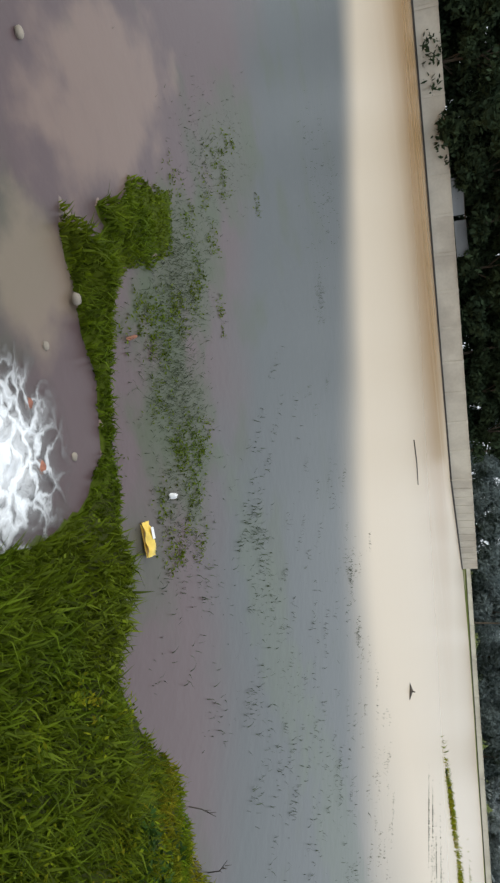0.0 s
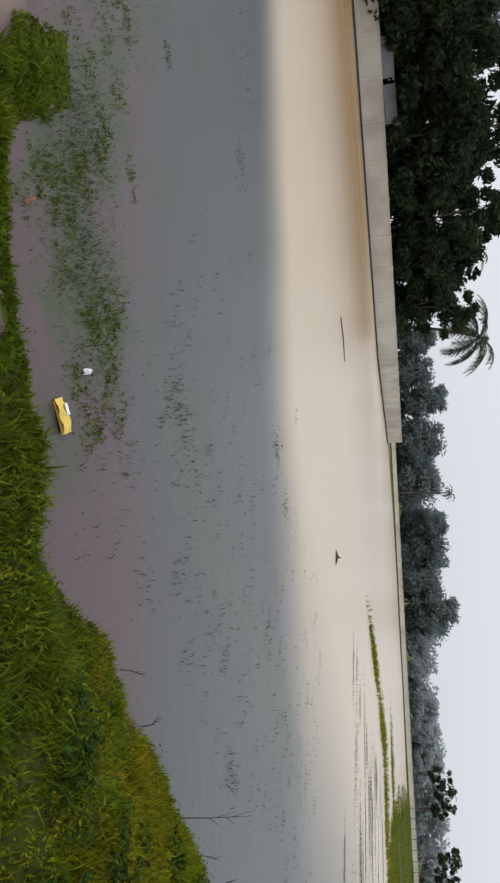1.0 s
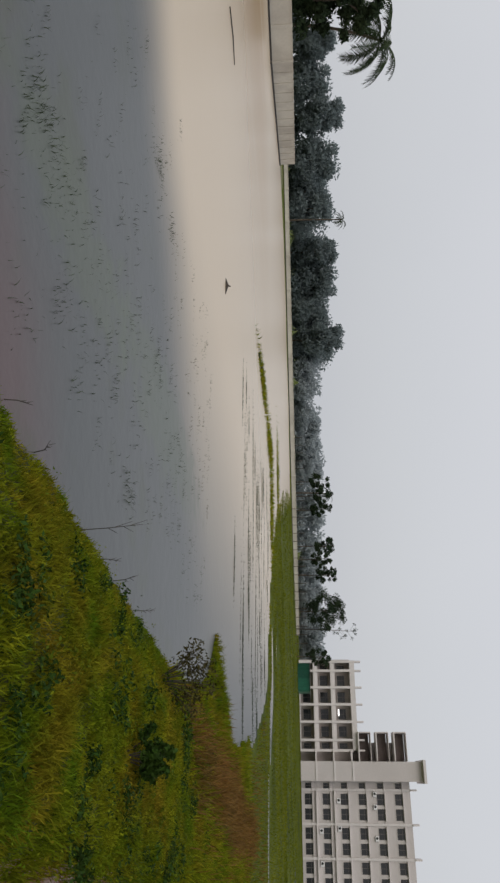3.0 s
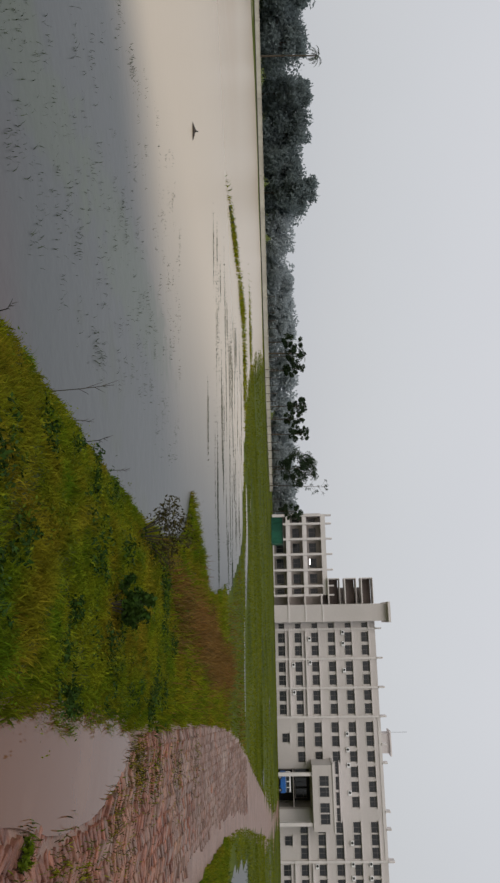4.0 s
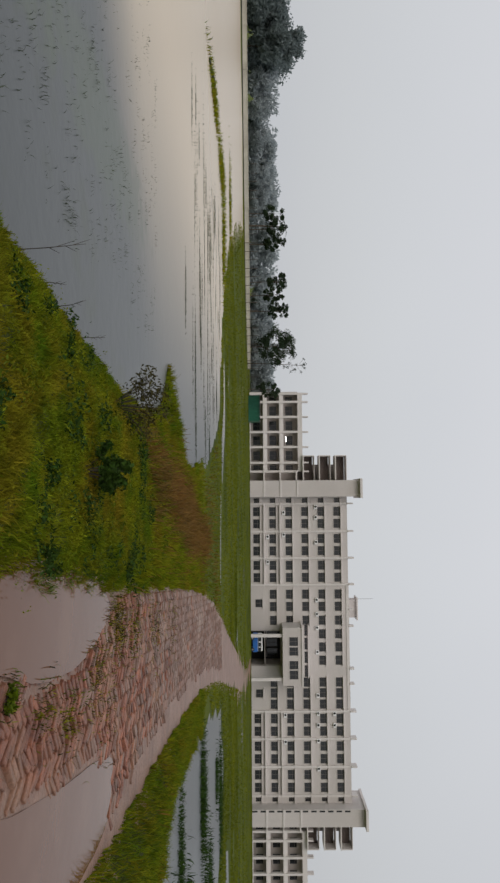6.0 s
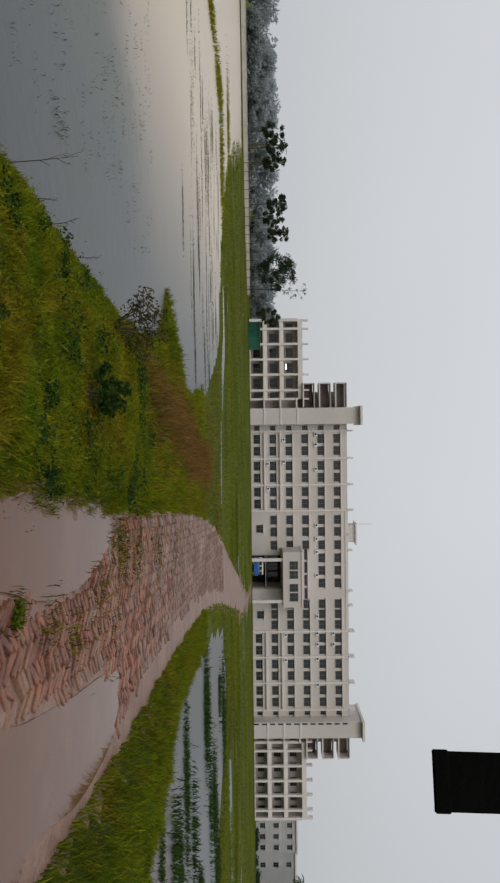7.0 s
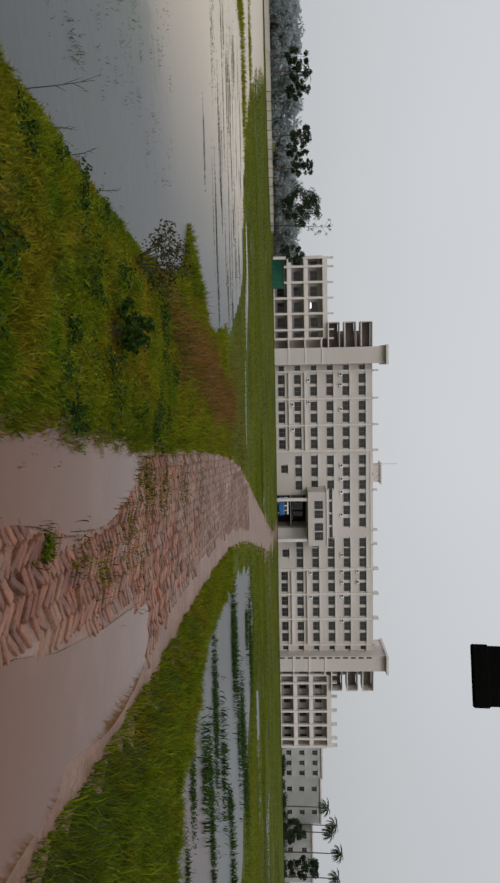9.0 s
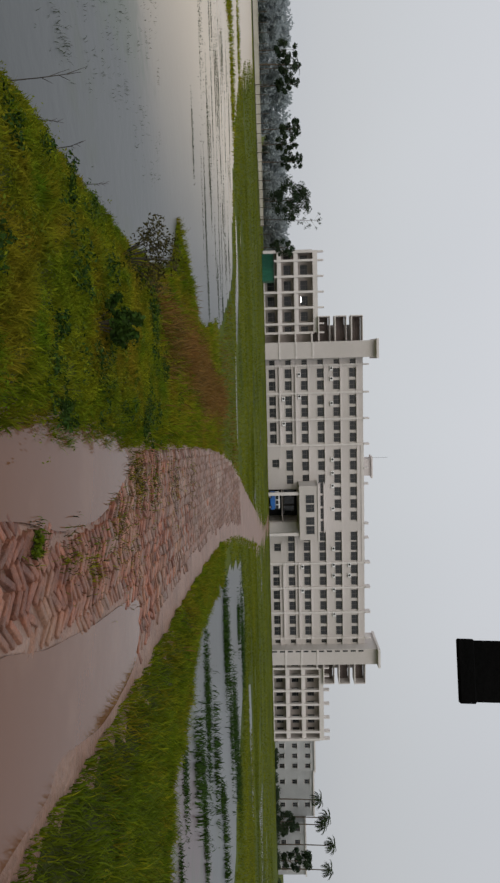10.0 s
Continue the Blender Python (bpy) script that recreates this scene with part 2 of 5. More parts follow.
def water_material(name, near, silt, weed, edge=12.0, rough=0.08, ripple=0.15, stains=(), rough_far=0.06):
    """Flood water: clear and grey where it is shallow, loaded with pale silt further out, drowned weeds as stains."""
    m = bpy.data.materials.new(name)
    m.use_nodes = True
    t = m.node_tree
    b = t.nodes["Principled BSDF"]
    geo = t.nodes.new("ShaderNodeNewGeometry")
    sep = t.nodes.new("ShaderNodeSeparateXYZ")
    t.links.new(geo.outputs["Position"], sep.inputs[0])

    def tex(s, d, stretch=(1, 1, 1)):
        mp = t.nodes.new("ShaderNodeMapping")
        mp.inputs["Scale"].default_value = stretch
        t.links.new(geo.outputs["Position"], mp.inputs["Vector"])
        n = t.nodes.new("ShaderNodeTexNoise")
        n.inputs["Scale"].default_value, n.inputs["Detail"].default_value = s, d
        t.links.new(mp.outputs[0], n.inputs["Vector"])
        return n.outputs[0]

    def math2(op, a, c):
        n = t.nodes.new("ShaderNodeMath")
        n.operation = op
        for sock, v in ((n.inputs[0], a), (n.inputs[1], c)):
            if isinstance(v, (int, float)):
                sock.default_value = v
            else:
                t.links.new(v, sock)
        return n.outputs[0]

    def rng(src, lo, hi):
        n = t.nodes.new("ShaderNodeMapRange")
        n.interpolation_type = "SMOOTHSTEP"
        n.inputs["From Min"].default_value, n.inputs["From Max"].default_value = lo, hi
        t.links.new(src, n.inputs["Value"])
        return n.outputs[0]

    def mix(fac, a, c):
        n = t.nodes.new("ShaderNodeMix")
        n.data_type = "RGBA"
        t.links.new(fac, n.inputs["Factor"])
        for sock, v in ((n.inputs[6], a), (n.inputs[7], c)):
            if isinstance(v, tuple):
                sock.default_value = (*v, 1)
            else:
                t.links.new(v, sock)
        return n.outputs[2]

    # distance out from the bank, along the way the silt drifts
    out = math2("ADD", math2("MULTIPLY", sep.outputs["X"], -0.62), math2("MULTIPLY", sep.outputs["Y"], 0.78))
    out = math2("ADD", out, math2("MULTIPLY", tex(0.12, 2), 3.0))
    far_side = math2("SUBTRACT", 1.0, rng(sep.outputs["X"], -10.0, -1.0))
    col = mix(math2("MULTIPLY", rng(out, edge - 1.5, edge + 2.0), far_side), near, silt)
    # silty brown off the western wall, with the wood's dark reflection painted in
    brown_reflection = math2("MULTIPLY", rng(tex(0.45, 4, (1.0, 0.05, 1.0)), -0.05, 0.52), math2("SUBTRACT", 1.0, rng(sep.outputs["X"], -46.0, -14.0)))
    brown_reflection = math2("MULTIPLY", brown_reflection, math2("SUBTRACT", 1.0, rng(sep.outputs["Y"], 20.0, 40.0)))
    col = mix(brown_reflection, col, (0.33, 0.20, 0.085))
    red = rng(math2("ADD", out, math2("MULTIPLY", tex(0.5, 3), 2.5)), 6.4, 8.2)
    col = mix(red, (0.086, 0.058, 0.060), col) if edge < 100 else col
    weeds = math2("MULTIPLY", rng(tex(0.9, 6), 0.52, 0.66), math2("SUBTRACT", 1.0, rng(out, edge - 5, edge)))
    weeds = math2("MULTIPLY", weeds, 0.6)
    col = mix(weeds, col, weed)
    for (sx, sy), (rx, ry), tint, strength in stains:
        mp = t.nodes.new("ShaderNodeMapping")
        mp.inputs["Location"].default_value = (-sx / rx, -sy / ry, 0)
        mp.inputs["Scale"].default_value = (1 / rx, 1 / ry, 0)
        t.links.new(geo.outputs["Position"], mp.inputs["Vector"])
        ln = t.nodes.new("ShaderNodeVectorMath")
        ln.operation = "LENGTH"
        t.links.new(mp.outputs[0], ln.inputs[0])
        d = math2("ADD", ln.outputs["Value"], math2("MULTIPLY", math2("SUBTRACT", tex(3.0, 6), 0.5), 1.9))
        col = mix(math2("MULTIPLY", math2("SUBTRACT", 1.0, rng(d, 0.55, 1.25)), strength), col, tint)
    t.links.new(col, b.inputs["Base Color"])
    b.inputs["IOR"].default_value = 1.33
    # rain-ruffled near the bank, calmer far out under the wood
    gloss = math2("SUBTRACT", 1.0, rng(out, edge + 4.0, edge + 22.0))
    t.links.new(math2("ADD", rough_far, math2("MULTIPLY", gloss, rough - rough_far)), b.inputs["Roughness"])
    bn = t.nodes.new("ShaderNodeBump")
    bn.inputs["Strength"].default_value, bn.inputs["Distance"].default_value = ripple, 0.03
    h = math2("ADD", tex(5.0, 3, (1, 1, 1)), math2("MULTIPLY", tex(0.8, 2), 1.5))
    t.links.new(h, bn.inputs["Height"])
    t.links.new(bn.outputs[0], b.inputs["Normal"])
    return m


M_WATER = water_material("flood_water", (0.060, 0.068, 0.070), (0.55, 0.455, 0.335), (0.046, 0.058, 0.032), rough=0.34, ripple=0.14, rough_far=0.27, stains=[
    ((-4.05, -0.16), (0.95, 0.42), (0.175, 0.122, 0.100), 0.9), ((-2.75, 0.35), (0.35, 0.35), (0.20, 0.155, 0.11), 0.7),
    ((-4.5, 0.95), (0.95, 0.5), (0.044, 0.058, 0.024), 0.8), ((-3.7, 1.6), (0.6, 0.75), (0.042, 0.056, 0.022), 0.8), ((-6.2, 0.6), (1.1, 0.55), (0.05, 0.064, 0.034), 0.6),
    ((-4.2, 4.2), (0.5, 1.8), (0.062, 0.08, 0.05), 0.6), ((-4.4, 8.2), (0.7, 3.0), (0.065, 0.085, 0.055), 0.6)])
M_PUDDLE = water_material("puddle_water", (0.128, 0.056, 0.030), (0.128, 0.056, 0.030), (0.160, 0.079, 0.046), 500.0, 0.06, 0.05)


def foam_material():
    """Churned water: white where it boils, thinning to lace on brown water."""
    m = bpy.data.materials.new("water_foam")
    m.use_nodes = True
    t = m.node_tree
    b = t.nodes["Principled BSDF"]
    geo = t.nodes.new("ShaderNodeNewGeometry")
    mp = t.nodes.new("ShaderNodeMapping")
    mp.inputs["Location"].default_value = (2.05, -0.83, 0)
    t.links.new(geo.outputs["Position"], mp.inputs["Vector"])
    ln = t.nodes.new("ShaderNodeVectorMath")
    ln.operation = "LENGTH"
    t.links.new(mp.outputs[0], ln.inputs[0])
    warp = t.nodes.new("ShaderNodeTexNoise")
    warp.inputs["Scale"].default_value, warp.inputs["Detail"].default_value = 5.0, 4
    t.links.new(geo.outputs["Position"], warp.inputs["Vector"])
    add = t.nodes.new("ShaderNodeVectorMath")
    add.operation = "MULTIPLY_ADD"
    t.links.new(warp.outputs["Color"], add.inputs[0])
    add.inputs[1].default_value = (0.35, 0.35, 0)
    t.links.new(geo.outputs["Position"], add.inputs[2])
    lace = t.nodes.new("ShaderNodeTexVoronoi")
    lace.feature = "DISTANCE_TO_EDGE"
    lace.inputs["Scale"].default_value = 7.5
    t.links.new(add.outputs[0], lace.inputs["Vector"])
    thin = t.nodes.new("ShaderNodeMapRange")
    thin.inputs["From Min"].default_value, thin.inputs["From Max"].default_value = 0.16, 0.0
    t.links.new(lace.outputs["Distance"], thin.inputs["Value"])
    core = t.nodes.new("ShaderNodeMapRange")
    core.inputs["From Min"].default_value, core.inputs["From Max"].default_value = 0.54, 0.03
    t.links.new(ln.outputs["Value"], core.inputs["Value"])
    s = t.nodes.new("ShaderNodeMath")
    s.operation = "MULTIPLY_ADD"
    t.links.new(thin.outputs[0], s.inputs[0])
    t.links.new(core.outputs[0], s.inputs[1])
    c2 = t.nodes.new("ShaderNodeMath")
    c2.operation = "POWER"
    t.links.new(core.outputs[0], c2.inputs[0])
    c2.inputs[1].default_value = 2.0
    t.links.new(c2.outputs[0], s.inputs[2])
    grain = t.nodes.new("ShaderNodeTexNoise")
    grain.inputs["Scale"].default_value, grain.inputs["Detail"].default_value = 26.0, 5
    t.links.new(add.outputs[0], grain.inputs["Vector"])
    g = t.nodes.new("ShaderNodeMath")
    g.operation = "MULTIPLY"
    t.links.new(s.outputs[0], g.inputs[0])
    gm = t.nodes.new("ShaderNodeMapRange")
    gm.inputs["From Min"].default_value, gm.inputs["From Max"].default_value = 0.3, 0.6
    gm.inputs["To Min"].default_value = 0.6
    t.links.new(grain.outputs[0], gm.inputs["Value"])
    t.links.new(gm.outputs[0], g.inputs[1])
    g.use_clamp = True
    mx = t.nodes.new("ShaderNodeMix")
    mx.data_type = "RGBA"
    mx.inputs[6].default_value, mx.inputs[7].default_value = (0.10, 0.088, 0.080, 1), (0.80, 0.82, 0.84, 1)
    t.links.new(g.outputs[0], mx.inputs["Factor"])
    t.links.new(mx.outputs[2], b.inputs["Base Color"])
    b.inputs["Roughness"].default_value, b.inputs["IOR"].default_value = 0.25, 1.33
    bn = t.nodes.new("ShaderNodeBump")
    bn.inputs["Strength"].default_value, bn.inputs["Distance"].default_value = 0.3, 0.02
    t.links.new(grain.outputs[0], bn.inputs["Height"])
    t.links.new(bn.outputs[0], b.inputs["Normal"])
    clear = t.nodes.new("ShaderNodeBsdfTransparent")
    cover = t.nodes.new("ShaderNodeMath")
    cover.operation, cover.use_clamp = "MULTIPLY", True
    cover.inputs[1].default_value = 2.0
    t.links.new(g.outputs[0], cover.inputs[0])
    ms = t.nodes.new("ShaderNodeMixShader")
    t.links.new(cover.outputs[0], ms.inputs[0])
    t.links.new(clear.outputs[0], ms.inputs[1])
    t.links.new(b.outputs[0], ms.inputs[2])
    t.links.new(ms.outputs[0], t.nodes["Material Output"].inputs["Surface"])
    return m


M_FOAM = foam_material()

M_PUDDLE.node_tree.nodes["Principled BSDF"].inputs["Specular IOR Level"].default_value = 0.27


# ---------------- helpers ----------------
def mesh(name, verts, faces, material=None, smooth=False):
    me = bpy.data.meshes.new(name)
    me.from_pydata([tuple(v) for v in verts], [], [tuple(f) for f in faces])
    if material:
        me.materials.append(material)
    if smooth:
        me.polygons.foreach_set("use_smooth", [True] * len(me.polygons))
    me.update()
    return me


def tri_mesh(name, verts, tris, material, sides=3):
    """A big mesh from arrays: verts (n, 3) and faces (m, sides)."""
    me = bpy.data.meshes.new(name)
    verts, tris = np.asarray(verts, np.float32), np.asarray(tris, np.int32)
    me.vertices.add(len(verts))
    me.vertices.foreach_set("co", verts.ravel())
    me.loops.add(tris.size)
    me.loops.foreach_set("vertex_index", tris.ravel())
    me.polygons.add(len(tris))
    me.polygons.foreach_set("loop_start", np.arange(len(tris), dtype=np.int32) * sides)
    me.materials.append(material)
    me.update(calc_edges=True)
    me.validate()
    return me


def box(bm, x0, x1, y0, y1, z0, z1, bevel=0.0):
    r = bmesh.ops.create_cube(bm, size=1, matrix=Matrix.LocRotScale(((x0 + x1) / 2, (y0 + y1) / 2, (z0 + z1) / 2), None, (x1 - x0, y1 - y0, z1 - z0)))
    if bevel:
        edges = {ed for v in r["verts"] for ed in v.link_edges}
        bmesh.ops.bevel(bm, geom=list(edges), offset=bevel, segments=1, affect="EDGES")


def boxes_mesh(name, material, *bs, bevel=0.0):
    bm = bmesh.new()
    for b in bs:
        box(bm, *b, bevel=bevel)
    me = bpy.data.meshes.new(name)
    bm.to_mesh(me)
    bm.free()
    me.materials.append(material)
    return me


def part(name, me, parent, label="", m=None):
    ob = new(name, me)
    ob.parent = parent
    if m is not None:
        ob.matrix_basis = m
    if label:
        ob["label"] = label
    return ob


def thing(name, label, category, group="", kind="", data=None, m=None):
    ob = new(name, data)
    if m is not None:
        ob.matrix_basis = m
    return tagged(ob, label, category, group, kind)


def inside(px, py, poly):
    r = np.zeros(px.shape, bool)
    n = len(poly)
    for i in range(n):
        (x0, y0), (x1, y1) = poly[i], poly[(i + 1) % n]
        if y0 == y1:
            continue
        c = ((y0 > py) != (y1 > py)) & (px < (x1 - x0) * (py - y0) / (y1 - y0) + x0)
        r ^= c
    return r


def line_dist(px, py, line, closed=False):
    d = np.full(px.shape, 1e9)
    n = len(line)
    for i in range(n if closed else n - 1):
        (x0, y0), (x1, y1) = line[i], line[(i + 1) % n]
        dx, dy = x1 - x0, y1 - y0
        s = np.clip(((px - x0) * dx + (py - y0) * dy) / (dx * dx + dy * dy), 0, 1)
        d = np.minimum(d, np.hypot(px - x0 - s * dx, py - y0 - s * dy))
    return d


def depth_in(px, py, poly):
    d = line_dist(px, py, poly, True)
    return np.where(inside(px, py, poly), d, -d)


def smooth01(v):
    v = np.clip(v, 0, 1)
    return v * v * (3 - 2 * v)


def wob(px, py, s, k=0.0):
    """A cheap smooth wobble in -1..1."""
    return (np.sin(px * s + 1.7 + k) * np.cos(py * s * 0.83 + 0.4 + k) + np.sin(px * s * 2.3 + py * s * 1.9 + k * 2) * 0.5 + np.sin(py * s * 4.1 - px * s * 3.3 + k) * 0.3) / 1.8


# ---------------- plan of the ground ----------------
LAKE = [(-4.6, 0.5), (-4.3, 0.8), (-3.4, 0.66), (-3.12, 0.92), (-2.85, 1.27), (-2.64, 1.60), (-2.42, 1.84), (-2.17, 2.10), (-2.12, 2.38), (-2.19, 3.0), (-2.13, 3.6),
        (-2.06, 4.1), (-1.94, 5.2), (-1.78, 6.3), (-1.63, 7.7), (-1.5, 8.7), (-1.42, 10.4), (-1.55, 12.2), (-1.95, 13.2), (-2.75, 14.0), (-1.75, 14.9),
        (-0.9, 17.0), (-0.85, 19.5), (-1.1, 22), (-1.7, 26), (-2.4, 30), (-4.4, 33.6), (-9.5, 36), (-16, 44), (-22, 56), (-30, 75), (-38, 98),
        (-48, 101), (-61, 92), (-74, 84), (-71, 66), (-55.5, 42), (-58, 30), (-62, 15), (-66, -10), (-75, -60), (-5.5, -60), (-5.2, -4), (-5.0, -0.6)]
POOL = [(-3.15, 0.08), (-3.06, 0.28), (-3.0, 0.53), (-2.9, 0.87), (-2.77, 1.24), (-2.48, 1.36), (-2.0, 1.2), (-1.75, 1.05), (-1.2, 0.6),
        (-0.9, 0), (-1.0, -1), (-1.8, -1.5), (-2.6, -0.9), (-3.3, -0.65), (-4.2, -0.75), (-5.4, -0.6), (-5.4, 0.3), (-4.6, 0.5), (-3.9, 0.2)]
DITCH = [(6.9, 8.6), (6.2, 9.3), (6.0, 10.9), (5.75, 13.3), (6.4, 18.2), (7.7, 25), (9.5, 33), (13.3, 36), (16.1, 30), (17.7, 24.6), (20, 20), (22, 14), (18, 6), (9, 5)]
ROAD = [(1.2, -9), (1.5, 0), (1.75, 4.1), (2.1, 6.3), (2.55, 9.6), (2.8, 12), (3.4, 16.5), (4.1, 21), (5.4, 27), (7.2, 34), (9.5, 42), (13, 55), (17, 69), (24, 95), (28.5, 116), (30.4, 134)]
PUD_L = [(0.1, 1.0), (0.75, 1.2), (0.85, 3), (0.92, 4), (1.03, 4.55), (1.3, 5.4), (1.4, 6.0), (1.46, 6.7), (1.37, 7.5), (1.16, 8.1), (0.85, 7.6), (0.66, 7.0), (0.48, 5.85), (0.35, 4.1), (0.2, 2.5)]
PUD_R = [(1.5, 1.5), (1.65, 3), (1.72, 3.9), (1.83, 4.3), (2.03, 4.86), (2.34, 6.1), (2.6, 7.4), (2.86, 8.25), (3.25, 8.2), (3.5, 7.8), (3.4, 6.4), (3.0, 5.1), (3.08, 4.7), (3.0, 4.0), (2.9, 2.5), (2.5, 1.5)]
ROAD_HALF = 1.4


def road_dist(px, py):
    return line_dist(px, py, ROAD)


def ground_height(px, py):
    lake = np.maximum(depth_in(px, py, LAKE), depth_in(px, py, POOL))
    wet = np.maximum(lake, depth_in(px, py, DITCH))
    wet = wet + np.where(py > 20, 0.5, 0.05) * wob(px, py, np.where(py > 20, 0.6, 6.0), 3.0)
    land = -wet
    crest = 0.30 * (1 - smooth01((py - 9) / 10)) + 0.04
    crest = crest * (0.5 + 0.5 * smooth01((py - 1.8) / 1.6))
    crest = np.where(px < -3.0, 0.10, crest)
    crest = np.where((px < -3.2) & (py > -0.75), -0.02 + (crest + 0.02) * smooth01((py - 0.30 - 0.08 * wob(px, py, 6.0)) / 0.3), crest)
    crest = crest + 0.05 * wob(px, py, 1.9) * (1 - smooth01((py - 12) / 12))
    crest = np.where((px < -3.5) & (py < 2) & (py > -0.75), 0.012 + 0.03 * wob(px, py, 9.0), crest)
    flat = 0.032 + 0.035 * wob(px, py, 0.23, 1.0) + 0.045 * wob(px * 0.12 + 1.3 * np.sin(py * 0.21), py * 1.1 + 1.6 * np.sin(px * 0.17) + 0.9 * np.sin(px * 0.53 + 1), 0.5, 2.0)
    flat = flat - np.where(px > 11, 0.14, 0.0) * (np.exp(-((py - 57 - 0.03 * px - 1.5 * np.sin(px * 0.11)) / 1.3) ** 2) + np.exp(-((py - 43 - 0.9 * np.sin(px * 0.19)) / 0.7) ** 2))
    far = smooth01((py - 14) / 8)
    far = np.maximum(far, smooth01((px - 7.5) / 3))
    top = crest * (1 - far) + flat * far
    top = top + 0.35 * smooth01((py - 108) / 20)
    h = np.where(land > 0, top * smooth01(land / np.where(far > 0.5, 1.5, 0.28 + 0.8 * smooth01((py - 1.2) / 2.0))) + 0.004, -0.35 * smooth01(wet / 2.5) - 0.015)
    # the muddy breach beside the pool
    mud = np.exp(-(((px + 4.0) / 0.75) ** 2 + ((py + 0.15) / 0.42) ** 2))
    h = np.where(wet > 0, h + 0.004 * mud * smooth01(wet / 0.05), h)
    h = np.where((px < -3.2) & (px > -6) & (py > -0.8) & (py < 0.27 + 0.08 * wob(px, py, 6.0)), np.minimum(h, -0.03), h)
    rd = road_dist(px, py)
    k = smooth01((rd - ROAD_HALF - 0.02) / 0.35)
    road = 0.084 + 0.007 * wob(px, py, 2.3, 5.0)
    across = px - np.interp(py, [p[1] for p in ROAD], [p[0] for p in ROAD])
    bed = smooth01((across + ROAD_HALF - 0.1) / 0.2) * smooth01((ROAD_HALF - 0.3 - 0.45 * smooth01((py - 7) / 5) - across) / 0.2) * smooth01((py - 2.5) / 0.5)
    road = road - 0.02 * bed * smooth01((-np.maximum(depth_in(px, py, PUD_L), depth_in(px, py, PUD_R)) - 0.08) / 0.2)
    road = road - 0.03 * smooth01(np.maximum(depth_in(px, py, PUD_L), depth_in(px, py, PUD_R)) / 0.12)
    h = np.where(rd < ROAD_HALF + 0.4, road * (1 - k) + h * k, h)
    pl = smooth01(depth_in(px, py, PUD_L) / 0.15 + 0.6)
    h = h * (1 - pl) + np.minimum(h, 0.05) * pl
    return h


def axis(lo, hi, fine_lo, fine_hi, step, grow=1.12):
    a = list(np.arange(fine_lo, fine_hi + 1e-6, step))
    s, x = step, fine_hi
    while x < hi:
        s *= grow
        x += s
        a.append(x)
    s, x = step, fine_lo
    while x > lo:
        s *= grow
        x -= s
        a.insert(0, x)
    return np.array(a)


gx, gy = axis(-2500, 2500, -5.6, 8.0, 0.09), axis(-1500, 3500, -1.6, 18, 0.11)
GX, GY = np.meshgrid(gx, gy)
GZ = ground_height(GX, GY)
nx, ny = len(gx), len(gy)
idx = np.arange(nx * ny).reshape(ny, nx)
quads = np.stack([idx[:-1, :-1], idx[:-1, 1:], idx[1:, 1:], idx[1:, :-1]], -1).reshape(-1, 4)
ground_me = tri_mesh("ground", np.stack([GX, GY, GZ], -1).reshape(-1, 3), quads, M_GROUND, 4)
ground_me.polygons.foreach_set("use_smooth", [True] * len(ground_me.polygons))
# mud on the road bed and in the breach
ground_me.materials.append(M_MUD)
ground_me.materials.append(M_SILT)
ground_me.materials.append(M_SOIL)
qc = np.stack([GX, GY], -1)
qc = (qc[:-1, :-1] + qc[1:, 1:]) / 2
qx, qy = qc[..., 0].ravel(), qc[..., 1].ravel()
is_mud = (road_dist(qx, qy) < ROAD_HALF + 0.12 + 0.1 * wob(qx, qy, 3.0)) | (depth_in(qx, qy, POOL) > 0.04) | ((qx < -3.1) & (qx > -6) & (qy > -0.75) & (qy < 0.22)) | ((depth_in(qx, qy, LAKE) > 0.0) & (qx < -4) & (qx > -7) & (np.abs(qy) < 1.2))
is_soil = (qx > -2.6) & (qx < 8) & (qy > 1.4) & (qy < 17)
ground_me.polygons.foreach_set("material_index", np.where(is_mud & (qx < -0.4) & (qy < 3), 2, np.where(is_mud, 1, np.where(is_soil, 3, 0))).astype(np.int32))
thing("ground", "wet earth with soaked grass between flood water", "ground", kind="structure", data=ground_me)

wx, wy = axis(-2500, 2500, -80, 40, 10.0, 1.3), axis(-1500, 3500, -60, 120, 10.0, 1.3)
WX, WY = np.meshgrid(wx, wy)
widx = np.arange(len(wx) * len(wy)).reshape(len(wy), len(wx))
wq = np.stack([widx[:-1, :-1], widx[:-1, 1:], widx[1:, 1:], widx[1:, :-1]], -1).reshape(-1, 4)
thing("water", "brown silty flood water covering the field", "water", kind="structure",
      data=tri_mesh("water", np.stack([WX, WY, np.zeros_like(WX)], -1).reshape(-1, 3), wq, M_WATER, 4))

